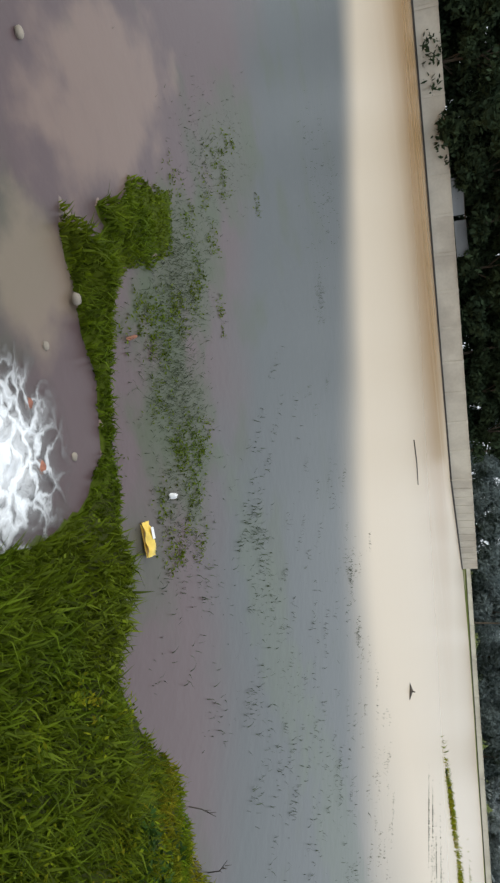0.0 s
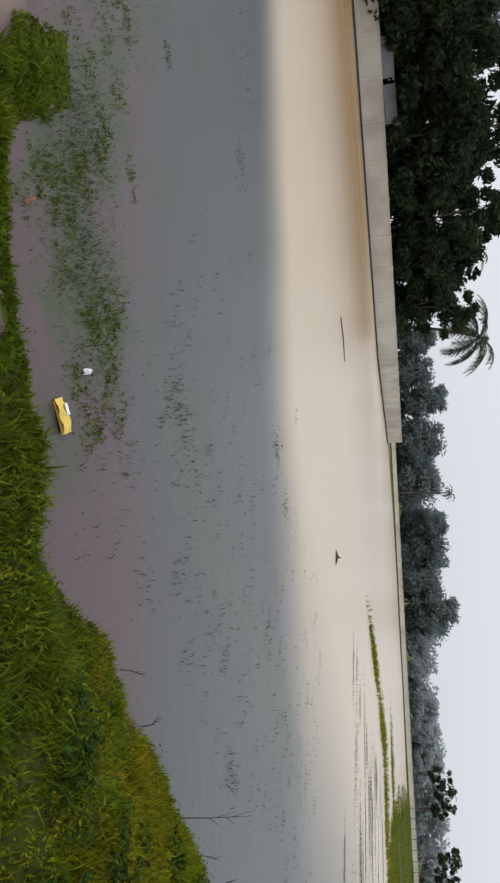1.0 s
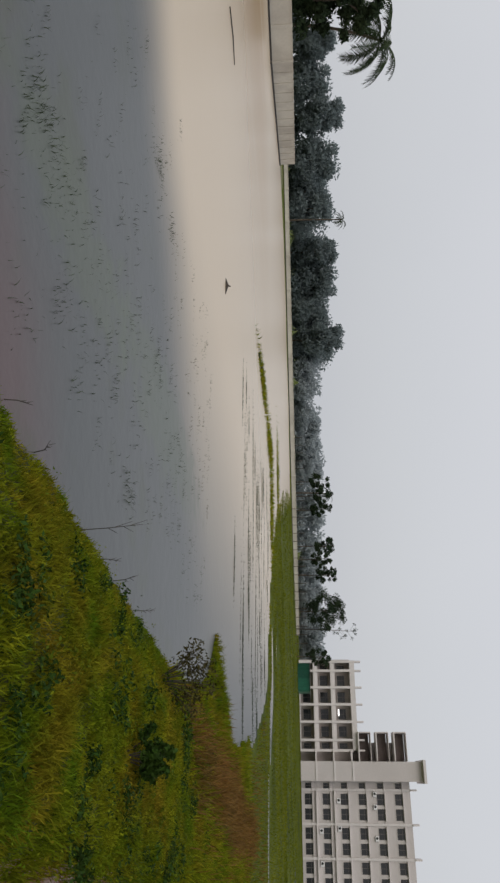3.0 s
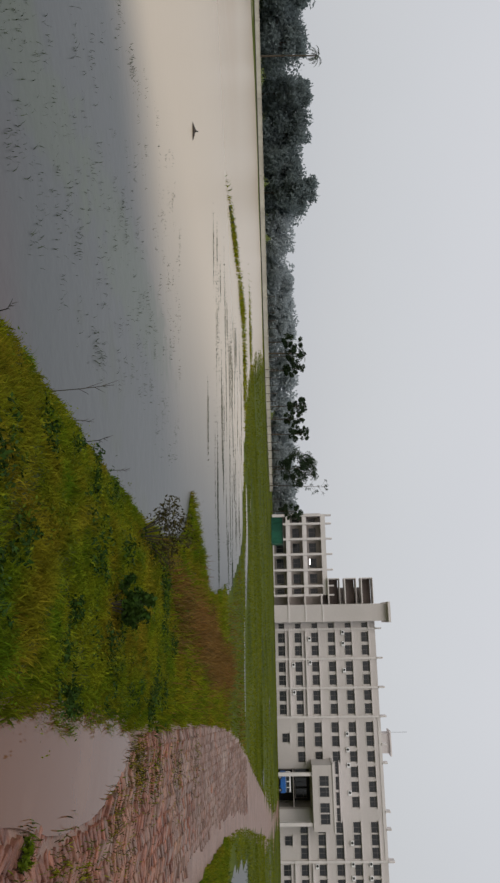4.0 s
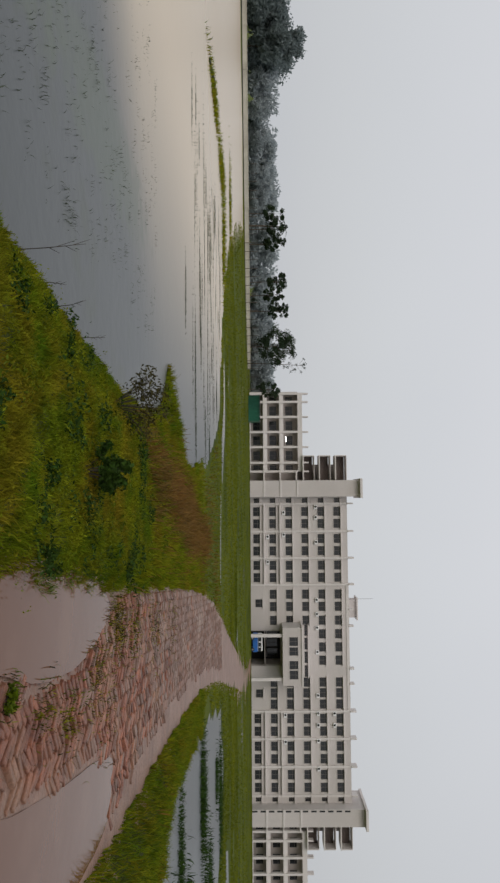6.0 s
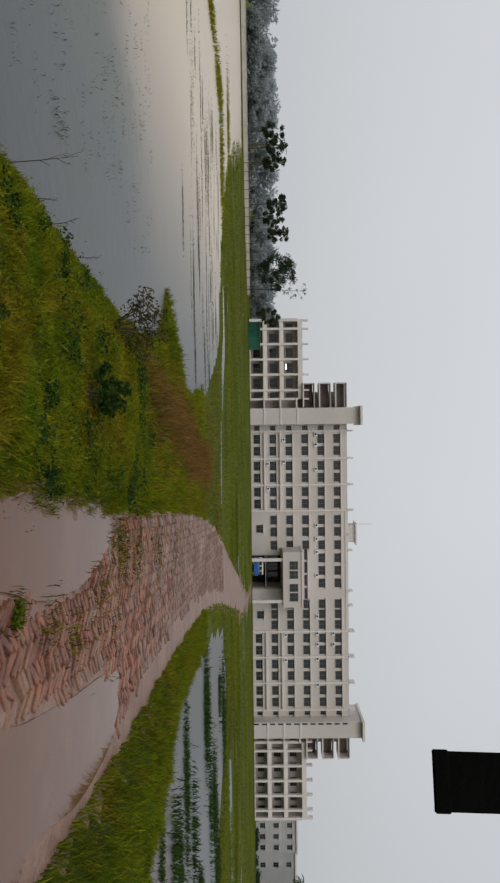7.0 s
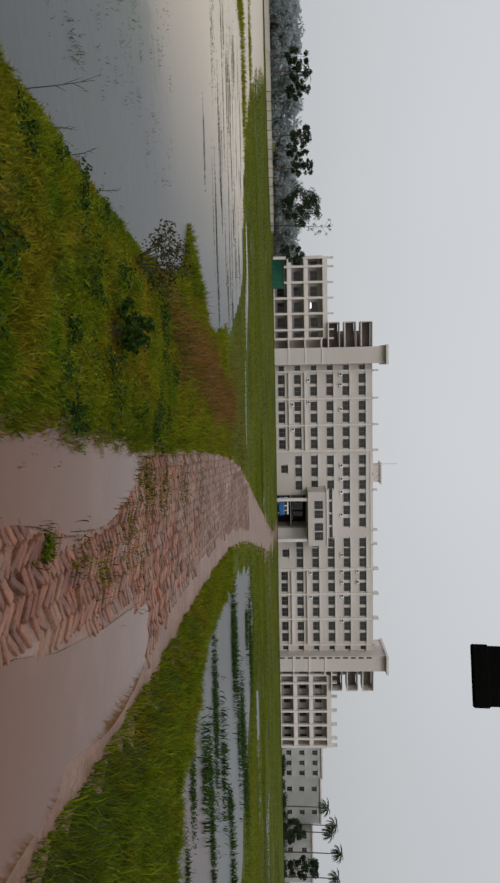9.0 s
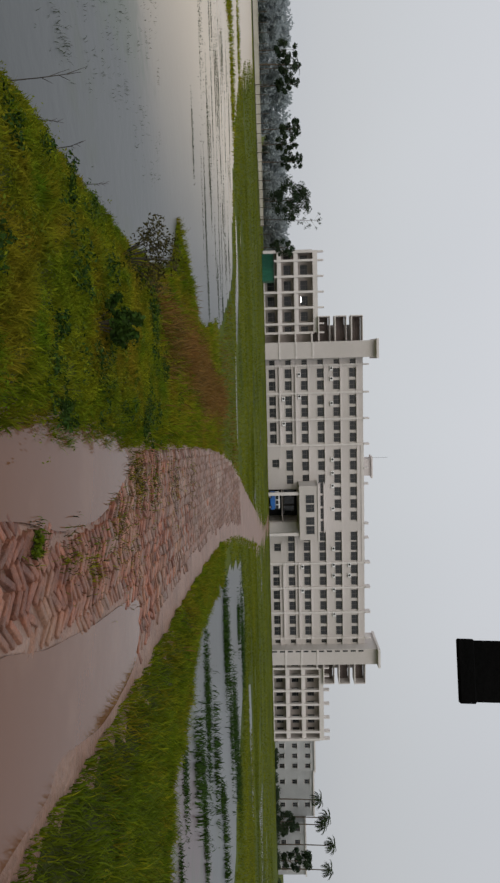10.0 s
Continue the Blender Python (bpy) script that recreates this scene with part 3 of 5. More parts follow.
# ---------------- boundary walls ----------------
def boundary_wall(name, label, line, height, bay, post=0.28, z0=0.0, cap=True):
    """A rendered wall along a line: infill panels between posts, a coping on each panel."""
    root = thing(name, label, "wall", kind="structure")
    for (x0, y0), (x1, y1) in zip(line, line[1:]):
        length = math.hypot(x1 - x0, y1 - y0)
        n = max(1, round(length / bay))
        w = length / n
        panel = boxes_mesh("panel", M_BOUND, (post / 2, w - post / 2, -0.06, 0.06, -0.8, height - 0.1))
        pillar = boxes_mesh("post", M_BOUND, (-post / 2, post / 2, -0.13, 0.13, -0.8, height), bevel=0.02)
        coping = boxes_mesh("coping", M_BOUND, (post / 2, w - post / 2, -0.1, 0.1, height - 0.098, height - 0.02))
        foot = boxes_mesh("plinth", M_PLINTH, (-post / 2, w - post / 2 - 0.002, -0.15, 0.15, -0.8, 0.15))
        turn = math.degrees(math.atan2(y1 - y0, x1 - x0))
        for i in range(n):
            m = pose(x0 + (x1 - x0) * i / n, y0 + (y1 - y0) * i / n, z0, 0, 0, turn)
            for nm, me in (("panel", panel), ("post", pillar), ("coping", coping), ("plinth", foot)):
                if cap or nm != "coping":
                    part(nm, me, root, m=m)
    return root


boundary_wall("wall_west", "pale rendered boundary wall with posts standing in flood water", [(-75, -58), (-66, -9), (-62, 15), (-58, 30), (-55.6, 41)], 1.95, 3.0)
boundary_wall("wall_north_west", "pale rendered boundary wall running back from the flooded corner", [(-55.62, 41.0), (-70, 66)], 1.95, 2.2)
boundary_wall("wall_north", "low pale boundary wall along the far bank", [(-95, 88), (-62, 99), (-45, 108), (-22, 123)], 0.85, 6.0)

# ---------------- the hostel building ----------------
CX, FY = 30.4, 146.0
FLOOR = 3.27


def pierced_wall(bm, x0, x1, z0, z1, y, thick, holes):
    """A wall in the xz plane at y, with the holes (x0, x1, z0, z1) cut right through it."""
    xs = sorted({x0, x1, *[h[0] for h in holes], *[h[1] for h in holes]})
    zs = sorted({z0, z1, *[h[2] for h in holes], *[h[3] for h in holes]})
    xs, zs = [v for v in xs if x0 <= v <= x1], [v for v in zs if z0 <= v <= z1]
    for c, d in zip(zs, zs[1:]):
        start = None
        for a, b in zip(xs, xs[1:]):
            mx, mz = (a + b) / 2, (c + d) / 2
            hole = any(h[0] < mx < h[1] and h[2] < mz < h[3] for h in holes)
            if hole and start is not None:
                box(bm, start, a, y, y + thick, c, d)
                start = None
            if not hole and start is None:
                start = a
        if start is not None:
            box(bm, start, xs[-1], y, y + thick, c, d)


WINDOWS = {}


def window_set(w, h, shaded=True):
    """The meshes of a window: frame with mullion and rail, glass, and the sun shade over it."""
    key = (round(w, 2), round(h, 2))
    if key not in WINDOWS:
        t = 0.07
        fr = boxes_mesh("window_frame", M_FRAME, (0, w, 0.10, 0.16, 0, t), (0, w, 0.10, 0.16, h - t, h), (0, t, 0.10, 0.16, t, h - t), (w - t, w, 0.10, 0.16, t, h - t),
                        (w / 2 - t / 2, w / 2 + t / 2, 0.11, 0.15, t, h - t), (t, w / 2 - t / 2, 0.115, 0.145, h * 0.68, h * 0.68 + 0.05), (w / 2 + t / 2, w - t, 0.115, 0.145, h * 0.68, h * 0.68 + 0.05))
        pane = boxes_mesh("pane", M_GLASS, (t, w - t, 0.125, 0.135, t, h - t))
        shade = boxes_mesh("sun_shade", M_TRIM, (-0.18, w + 0.18, -0.45, 0, h + 0.06, h + 0.15))
        sill = boxes_mesh("sill", M_TRIM, (-0.05, w + 0.05, -0.08, 0.1, -0.07, 0))
        WINDOWS[key] = (fr, pane, shade, sill)
    return WINDOWS[key]


def put_window(parent, x, y, z, w, h, shade=True):
    fr, pane, sh, sill = window_set(w, h)
    wn = part("window", fr, parent, m=pose(x, y, z))
    part("pane", pane, wn)
    part("sill", sill, wn)
    if shade:
        part("sun_shade", sh, wn)
    return wn


hostel = thing("hostel_building", "six-storey white hostel block with two lower wings", "building", m=pose(CX, FY, 0))
WH, WW = 1.35, 1.85
SILL = 0.95
PIL = [12.5, 17.8, 23.2, 28.8]
win_x = []  # left corner of each window in a typical storey
for s in (-1, 1):
    for a, b in zip(PIL, PIL[1:]):
        mid = (a + b) / 2 * s
        win_x += [mid - 0.3 - WW, mid + 0.3]
CENTRE = [-11.5, -9.05, -6.3, 5.9, 8.0, 10.2]
MIDDLE = [-3.6, -1.0, 1.6]
holes, spots = [], []
for f in range(6):
    z = f * FLOOR + SILL
    xs = list(win_x)
    if f >= 1:
        xs += CENTRE
    if f >= 4:
        xs += MIDDLE
    for x in xs:
        holes.append((x, x + WW, z, z + WH))
        spots.append((x, z, WW, WH))
for x in (-9.6, 8.2):
    holes.append((x, x + 1.6, 1.3, 2.7))
    spots.append((x, 1.3, 1.6, 1.4))
# low windows added in place of the dark recess above the porch roof
for x in (-4.6, -1.9, 0.8, 3.5):
    holes.append((x, x + 2.3, 11.1, 11.75))
    spots.append((x, 11.1, 2.3, 0.65))
entry = (-3.4, 3.6, 0.0, 6.5)
holes.append(entry)
for f in range(6):
    for s in (-1, 1):
        x = s * 29.45 - 0.5
        holes.append((x, x + 1.0, f * FLOOR + 1.1, f * FLOOR + 2.2))
        spots.append((x, f * FLOOR + 1.1, 1.0, 1.1))
TOP = 20.1
bm = bmesh.new()
pierced_wall(bm, -30.2, 30.2, -0.6, TOP, 0, 0.3, holes)
me = bpy.data.meshes.new("front_wall")
bm.to_mesh(me)
bm.free()
me.materials.append(M_WALL)
part("front_wall", me, hostel)
part("side_wall", boxes_mesh("side_wall", M_WALL, (-30.2, -29.9, 0.302, 16, -0.6, TOP)), hostel)
part("side_wall", boxes_mesh("side_wall", M_WALL, (29.9, 30.2, 0.302, 16, -0.6, TOP)), hostel)
part("rear_wall", boxes_mesh("rear_wall", M_WALL, (-30.2, 30.2, 16.002, 16.3, -0.6, TOP)), hostel)
part("roof", boxes_mesh("roof", M_WALL, (-29.88, 29.88, 0.32, 15.98, TOP - 0.9, TOP - 0.6)), hostel)
for f in range(1, 6):
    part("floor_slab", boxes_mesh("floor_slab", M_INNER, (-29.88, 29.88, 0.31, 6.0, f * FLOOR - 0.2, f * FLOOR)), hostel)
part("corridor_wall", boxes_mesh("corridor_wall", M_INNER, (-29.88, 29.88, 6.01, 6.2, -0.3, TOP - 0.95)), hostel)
for x, z, w, h in spots:
    put_window(hostel, x, 0, z, w, h)
# pilasters, bands and roof fins
for s in (-1, 1):
    for p in PIL:
        part("pilaster", boxes_mesh("pilaster", M_TRIM, (s * p - 0.2, s * p + 0.2, -0.28, -0.002, -0.4, TOP + 0.05)), hostel)
        part("roof_fin", boxes_mesh("roof_fin", M_TRIM, (s * p - 0.15, s * p + 0.15, -0.5, 1.4, TOP + 0.052, TOP + 1.2), bevel=0.03), hostel)
    for a, b in zip(PIL, PIL[1:]):
        for z in (3.05, 6.3):
            part("storey_band", boxes_mesh("storey_band", M_TRIM, (min(s * a, s * b) + 0.2, max(s * a, s * b) - 0.2, -0.55, -0.002, z, z + 0.24)), hostel)
        part("plinth", boxes_mesh("plinth", M_PLINTH, (min(s * a, s * b) + 0.2, max(s * a, s * b) - 0.2, -0.06, -0.003, -0.4, 0.35)), hostel)
for x in (-7.5, -4.2, 4.2, 7.2):
    part("roof_fin", boxes_mesh("roof_fin", M_TRIM, (x - 0.15, x + 0.15, -0.3, 1.2, TOP + 0.002, TOP + 0.95), bevel=0.03), hostel)
part("parapet", boxes_mesh("parapet", M_TRIM, (-12.3, 12.3, -0.12, -0.003, TOP - 0.5, TOP + 0.06)), hostel)
tank = part("stair_head", boxes_mesh("stair_head", M_WALL, (-8.8, -5.2, 4, 7, TOP - 0.6, TOP + 2.1)), hostel)
part("roof_slab", boxes_mesh("roof_slab", M_TRIM, (-9.3, -4.7, 3.4, 7.5, TOP + 2.1, TOP + 2.35)), tank)
part("aerial", boxes_mesh("aerial", M_METAL, (-9.03, -8.97, 4.2, 4.26, TOP + 2.35, TOP + 5.6)), tank)

# stair towers with a jutting cap, and balconies beside them over the wings
for s in (-1, 1):
    lo, hi = sorted((s * 30.21, s * 33.5))
    tower = part("stair_tower", boxes_mesh("stair_tower", M_WALL, (lo, hi, -3.0, 6, -0.6, 22.3)), hostel)
    part("tower_cap", boxes_mesh("tower_cap", M_TRIM, (lo - 0.3, hi + 0.3, -4.3, 6.2, 22.3, 22.75)), tower)
    for z in (3.1, 6.4, 9.75):
        part("tower_band", boxes_mesh("tower_band", M_TRIM, (lo - 0.02, hi + 0.02, -3.12, -3.002, z, z + 0.28)), tower)
    if s > 0:
        for f in range(12):
            z = 0.4 + f * FLOOR / 2
            part("slot_window", boxes_mesh("slot_window", M_DARK, (lo + 0.18, lo + 0.5, -3.03, -3.002, z, z + 1.05)), tower)
    a, b = sorted((s * 33.51, s * 35.4))
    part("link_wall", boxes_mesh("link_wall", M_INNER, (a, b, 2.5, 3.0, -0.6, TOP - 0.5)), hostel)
    for z in (3.1, 6.4, 9.7):
        part("link_slab", boxes_mesh("link_slab", M_TRIM, (a, b, -0.9, 2.49, z, z + 0.3)), hostel)
    for f in (3, 4, 5):
        z = f * FLOOR + 1.3
        c, d = sorted((s * 33.6, s * 38.6))
        bal = part("balcony", boxes_mesh("balcony", M_TRIM, (c, d, -1.4, 2.4, z, z + 0.22)), hostel)
        part("balcony_rear", boxes_mesh("balcony_rear", M_RECESS, (c, d, 1.2, 1.4, z + 0.223, z + 2.1)), bal)
        part("balcony_soffit", boxes_mesh("balcony_soffit", M_TRIM, (c, c + (d - c), -1.1, 2.4, z + 2.302, z + 2.4)), bal)
        e0, e1 = sorted((s * 38.4, s * 38.6))
        part("balcony_end", boxes_mesh("balcony_end", M_WALL, (e0, e1, -1.24, 2.4, z + 0.222, z + 2.3)), bal)
    part("end_wall", boxes_mesh("end_wall", M_INNER, (*sorted((s * 33.6, s * 36.9)), 3.01, 3.2, 10.5, TOP - 0.7)), hostel)

# the wings: three storeys of open frame before set-back rooms
for s in (-1, 1):
    cols = [35.4, 37.2, 40.4, 43.5, 46.6, 49.7, 51.4]
    lo, hi = sorted((s * 35.41, s * 51.6))
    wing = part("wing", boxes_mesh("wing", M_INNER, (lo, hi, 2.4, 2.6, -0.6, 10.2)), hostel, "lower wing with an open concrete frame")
    part("wing_roof", boxes_mesh("wing_roof", M_TRIM, (lo, hi, -0.55, 9, 10.21, 11.15)), wing)
    part("wing_side", boxes_mesh("wing_side", M_WALL, (s * 51.62 - 0.15, s * 51.62 + 0.15, -0.5, 9, -0.6, 10.2)), wing)
    for z in (-0.3, 3.1, 6.45):
        part("wing_slab", boxes_mesh("wing_slab", M_TRIM, (lo, hi, -0.5, 2.39, z, z + 0.42)), wing)
    for i, c in enumerate(cols):
        part("column", boxes_mesh("column", M_TRIM, (s * c - 0.22, s * c + 0.22, -0.6, 0.1, -0.6, 10.2)), wing)
        part("parapet_post", boxes_mesh("parapet_post", M_TRIM, (s * c - 0.16, s * c + 0.16, -0.5, 0.6, 11.152, 12.4), bevel=0.03), wing)
        if i:
            mid = (cols[i - 1] + c) / 2 * s
            for f in range(3):
                z = (0.12, 3.52, 6.87)[f]
                hw = min(0.95, (c - cols[i - 1]) / 2 - 0.4)
                if hw > 0.3:
                    wn = put_window(wing, mid - hw, 2.2, z + 0.9, 2 * hw, 1.5, False)
                part("verandah_rail", boxes_mesh("verandah_rail", M_TRIM, (mid - (c - cols[i - 1]) / 2 + 0.23, mid + (c - cols[i - 1]) / 2 - 0.23, -0.3, -0.15, z, z + 0.45)), wing)

# the porch: a glazed box on two storey-high columns
porch = part("porch", boxes_mesh("porch", M_WALL, (-5.0, 6.0, -6.0, -0.01, 6.55, 6.95)), hostel, "white porch box over the entrance")
bm = bmesh.new()
pholes = [(-3.2, -1.5, 7.8, 9.5), (-1.3, 0.3, 7.8, 9.5), (1.3, 2.9, 7.8, 9.5), (3.1, 4.8, 7.8, 9.5)]
pierced_wall(bm, -5.0, 6.0, 6.951, 10.2, -6.0, 0.25, pholes)
me = bpy.data.meshes.new("porch_front")
bm.to_mesh(me)
bm.free()
me.materials.append(M_WALL)
part("porch_front", me, porch)
for x0 in (-5.0, 5.75):
    part("porch_side", boxes_mesh("porch_side", M_WALL, (x0, x0 + 0.25, -5.74, -0.01, 6.951, 10.2)), porch)
part("porch_roof", boxes_mesh("porch_roof", M_TRIM, (-5.2, 6.2, -6.2, -0.01, 10.2, 10.5)), porch)
for x0, x1, z0, z1 in pholes:
    put_window(porch, x0, -6.0, z0, x1 - x0, z1 - z0, False)
for x0 in (-3.4, 4.9):
    part("porch_column", boxes_mesh("porch_column", M_TRIM, (x0 - 0.3, x0 + 0.3, -5.6, -5.0, -0.6, 6.548), bevel=0.03), porch)
for x0 in (-3.39, 3.4):
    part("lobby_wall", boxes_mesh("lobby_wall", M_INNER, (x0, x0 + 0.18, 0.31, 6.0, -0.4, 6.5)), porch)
lobby = part("lobby_rear", boxes_mesh("lobby_rear", M_DARK, (-3.2, 3.39, 5.6, 5.8, -0.4, 6.5)), porch)
for i in range(3):
    put_window(lobby, -2.8 + i * 2.0, 5.3, 3.6, 1.7, 2.2, False)

# air conditioners under some windows
ac = thing("air_conditioner", "small white air conditioner on the hostel wall", "air conditioner", "air conditioners on the hostel")
ac_body = part("casing", boxes_mesh("casing", M_WHITE, (-0.42, 0.42, -0.38, -0.02, 0, 0.6), bevel=0.03), ac)
fan_bm = bmesh.new()
bmesh.ops.create_cone(fan_bm, cap_ends=True, segments=16, radius1=0.22, radius2=0.22, depth=0.02, matrix=pose(-0.08, -0.39, 0.3, 90))
fan_me = bpy.data.meshes.new("fan_grille")
fan_bm.to_mesh(fan_me)
fan_bm.free()
fan_me.materials.append(M_RUBBER)
part("fan_grille", fan_me, ac)
AC = [(-22.1, 1), (-17.0, 1), (-28.1, 4), (-26.0, 4), (-21.0, 4), (-9.4, 4), (-6.6, 4), (-3.9, 4), (0.9, 4), (9.4, 4), (12.9, 4), (15.2, 4), (18.2, 4), (12.9, 5), (15.2, 5), (13.2, 2), (18.4, 2), (-27.0, 2), (-22.5, 2), (23.6, 4)]
for i, (x, f) in enumerate(AC):
    m = pose(CX + x, FY, f * FLOOR + 0.3)
    if i == 0:
        ac.matrix_basis = m
    else:
        copy_thing(ac, m)

# one lamp left burning in the wing's top verandah
m_lamp = bpy.data.materials.new("lit_tube")
m_lamp.use_nodes = True
lamp_bsdf = m_lamp.node_tree.nodes["Principled BSDF"]
lamp_bsdf.inputs["Base Color"].default_value = (0.9, 0.9, 0.9, 1)
lamp_bsdf.inputs["Emission Color"].default_value = (1.0, 0.98, 0.95, 1)
lamp_bsdf.inputs["Emission Strength"].default_value = 3.0
tube_light = thing("tube_light", "lit white tube lamp on the verandah wall", "lamp", m=pose(CX - 42.2, FY + 2.28, 7.72))
part("housing", boxes_mesh("housing", M_WHITE, (-0.62, 0.62, -0.06, 0.02, 0.04, 0.30), bevel=0.01), tube_light)
part("tube", boxes_mesh("tube", m_lamp, (-0.56, 0.56, -0.13, -0.062, 0.08, 0.26), bevel=0.025), tube_light, "glowing white tube")

# ---------------- a van under the porch, the green shed ----------------
van = thing("minibus", "blue and white minibus parked under the porch", "minibus", m=pose(CX - 1.8, FY - 3.6, 0.35, 0, 0, 8))
part("body", boxes_mesh("body", M_BLUE, (-1.7, 1.7, -0.9, 0.9, 0.35, 1.35), bevel=0.12), van)
cab = part("cabin", boxes_mesh("cabin", M_WHITE, (-1.65, 1.6, -0.85, 0.85, 1.352, 2.3), bevel=0.15), van)
for x in (-1.3, -0.25, 0.75):
    part("side_window", boxes_mesh("side_window", M_GLASS, (x, x + 0.85, -0.87, -0.845, 1.5, 2.05), bevel=0.01), cab)
for x in (-1.1, 1.1):
    for y in (-0.85, 0.85):
        wbm = bmesh.new()
        bmesh.ops.create_cone(wbm, cap_ends=True, segments=20, radius1=0.35, radius2=0.35, depth=0.22, matrix=pose(0, 0, 0, 90))
        wme = bpy.data.meshes.new("tyre")
        wbm.to_mesh(wme)
        wbm.free()
        wme.materials.append(M_RUBBER)
        tyre = part("wheel", wme, van, m=pose(x, y, 0.35))
        rbm = bmesh.new()
        bmesh.ops.create_cone(rbm, cap_ends=True, segments=14, radius1=0.19, radius2=0.19, depth=0.24, matrix=pose(0, 0, 0, 90))
        rme = bpy.data.meshes.new("rim")
        rbm.to_mesh(rme)
        rbm.free()
        rme.materials.append(M_METAL)
        part("rim", rme, tyre)

shed = thing("site_shed", "green corrugated sheet shed beside the hostel wing", "shed", m=pose(-15.7, 128, 0))
bm = bmesh.new()
n = 40
vs = []
for k, z in enumerate((-0.3, 2.4)):
    for i in range(n + 1):
        vs.append(bm.verts.new((-2.3 + 4.6 * i / n, 0.06 * math.sin(i * math.pi / 1.0) + (0.05 if i % 2 else -0.05), z)))
for i in range(n):
    bm.faces.new((vs[i], vs[i + 1], vs[n + 2 + i], vs[n + 1 + i]))
me = bpy.data.meshes.new("sheet_wall")
bm.to_mesh(me)
bm.free()
me.materials.append(M_GREEN)
part("sheet_wall", me, shed, m=pose(0, -1.7, 0))
part("sheet_wall", me, shed, m=pose(0, 1.7, 0))
part("side_sheet", boxes_mesh("side_sheet", M_GREEN, (-2.3, -2.25, -1.64, 1.64, -0.3, 2.4)), shed)
part("side_sheet", boxes_mesh("side_sheet", M_GREEN, (2.25, 2.3, -1.64, 1.64, -0.3, 2.4)), shed)
part("roof_sheet", boxes_mesh("roof_sheet", M_METAL, (-2.5, 2.5, -2.0, 2.0, 2.4, 2.46)), shed)


# ---------------- buildings further right ----------------
def plain_block(label, x0, x1, y, depth, h, storeys, cols, mat_wall, base=0.3):
    b = thing("apartment_building", label, "building", m=pose(x0, y, base))
    w = x1 - x0
    fh = h / storeys
    hs = []
    for f in range(storeys):
        for c in range(cols):
            cx = w * (c + 0.5) / cols
            hs.append((cx - 0.6, cx + 0.6, f * fh + 1.0, f * fh + 2.3))
    bmw = bmesh.new()
    pierced_wall(bmw, 0, w, -0.8, h, 0, 0.3, hs)
    mw = bpy.data.meshes.new("wall")
    bmw.to_mesh(mw)
    bmw.free()
    mw.materials.append(mat_wall)
    part("front_wall", mw, b)
    part("side_wall", boxes_mesh("side_wall", mat_wall, (0, 0.3, 0.301, depth, -0.8, h)), b)
    part("side_wall", boxes_mesh("side_wall", mat_wall, (w - 0.3, w, 0.301, depth, -0.8, h)), b)
    part("rear_wall", boxes_mesh("rear_wall", M_INNER, (0.31, w - 0.31, 3.0, 3.3, -0.8, h - 0.5)), b)
    part("roof", boxes_mesh("roof", M_TRIM, (-0.3, w + 0.3, -0.4, depth + 0.2, h, h + 0.35)), b)
    for x_a, x_b, z_a, z_b in hs:
        put_window(b, x_a, 0, z_a, x_b - x_a, z_b - z_a)
    return b


plain_block("grey-white three-storey block beyond the hostel wing", 97.0, 105.2, 172, 12, 9.9, 3, 3, M_GREYWALL)
plain_block("pale two-storey house behind coconut palms", 106.2, 119, 174, 12, 9.6, 3, 2, M_GREYWALL)
plain_block("grey house with a deep porch behind the palms", 119.4, 134, 172, 12, 7.2, 2, 4, M_GREYWALL)

# ---------------- trees ----------------
def tube(points, radii, seg=7):
    """Vertices and quads of a tapering tube through the points."""
    vs, fs = [], []
    for i, (p, r) in enumerate(zip(points, radii)):
        p = Vector(p)
        d = Vector(points[min(i + 1, len(points) - 1)]) - Vector(points[max(i - 1, 0)])
        q = d.to_track_quat("Z", "Y")
        for k in range(seg):
            a = 2 * math.pi * k / seg
            vs.append(p + q @ Vector((r * math.cos(a), r * math.sin(a), 0)))
    for i in range(len(points) - 1):
        for k in range(seg):
            a, b = i * seg + k, i * seg + (k + 1) % seg
            fs.append((a, b, b + seg, a + seg))
    return vs, fs


def tubes_mesh(name, list_of, material, seg=7):
    vs, fs = [], []
    for pts, rad in list_of:
        v, f = tube(pts, rad, seg)
        o = len(vs)
        vs += v
        fs += [tuple(i + o for i in q) for q in f]
    return mesh(name, vs, fs, material, True)


def leaves(rng, centres, radii, count, size, flat=0.8):
    """Small leaf quads scattered through clumps: arrays of vertices and faces."""
    k = rng.integers(0, len(centres), count)
    d = rng.normal(size=(count, 3))
    d /= np.linalg.norm(d, axis=1)[:, None]
    r = rng.random(count) ** 0.45
    p = np.asarray(centres)[k] + d * (r * np.asarray(radii)[k])[:, None] * np.array([1, 1, flat])
    u = rng.normal(size=(count, 3))
    u /= np.linalg.norm(u, axis=1)[:, None]
    v = np.cross(u, rng.normal(size=(count, 3)))
    v /= np.linalg.norm(v, axis=1)[:, None]
    s = size * (0.6 + 0.8 * rng.random(count))[:, None]
    quad = np.stack([p - u * s, p - v * s * 0.45, p + u * s, p + v * s * 0.45], 1).reshape(-1, 3)
    return quad, np.arange(count * 4).reshape(-1, 4)


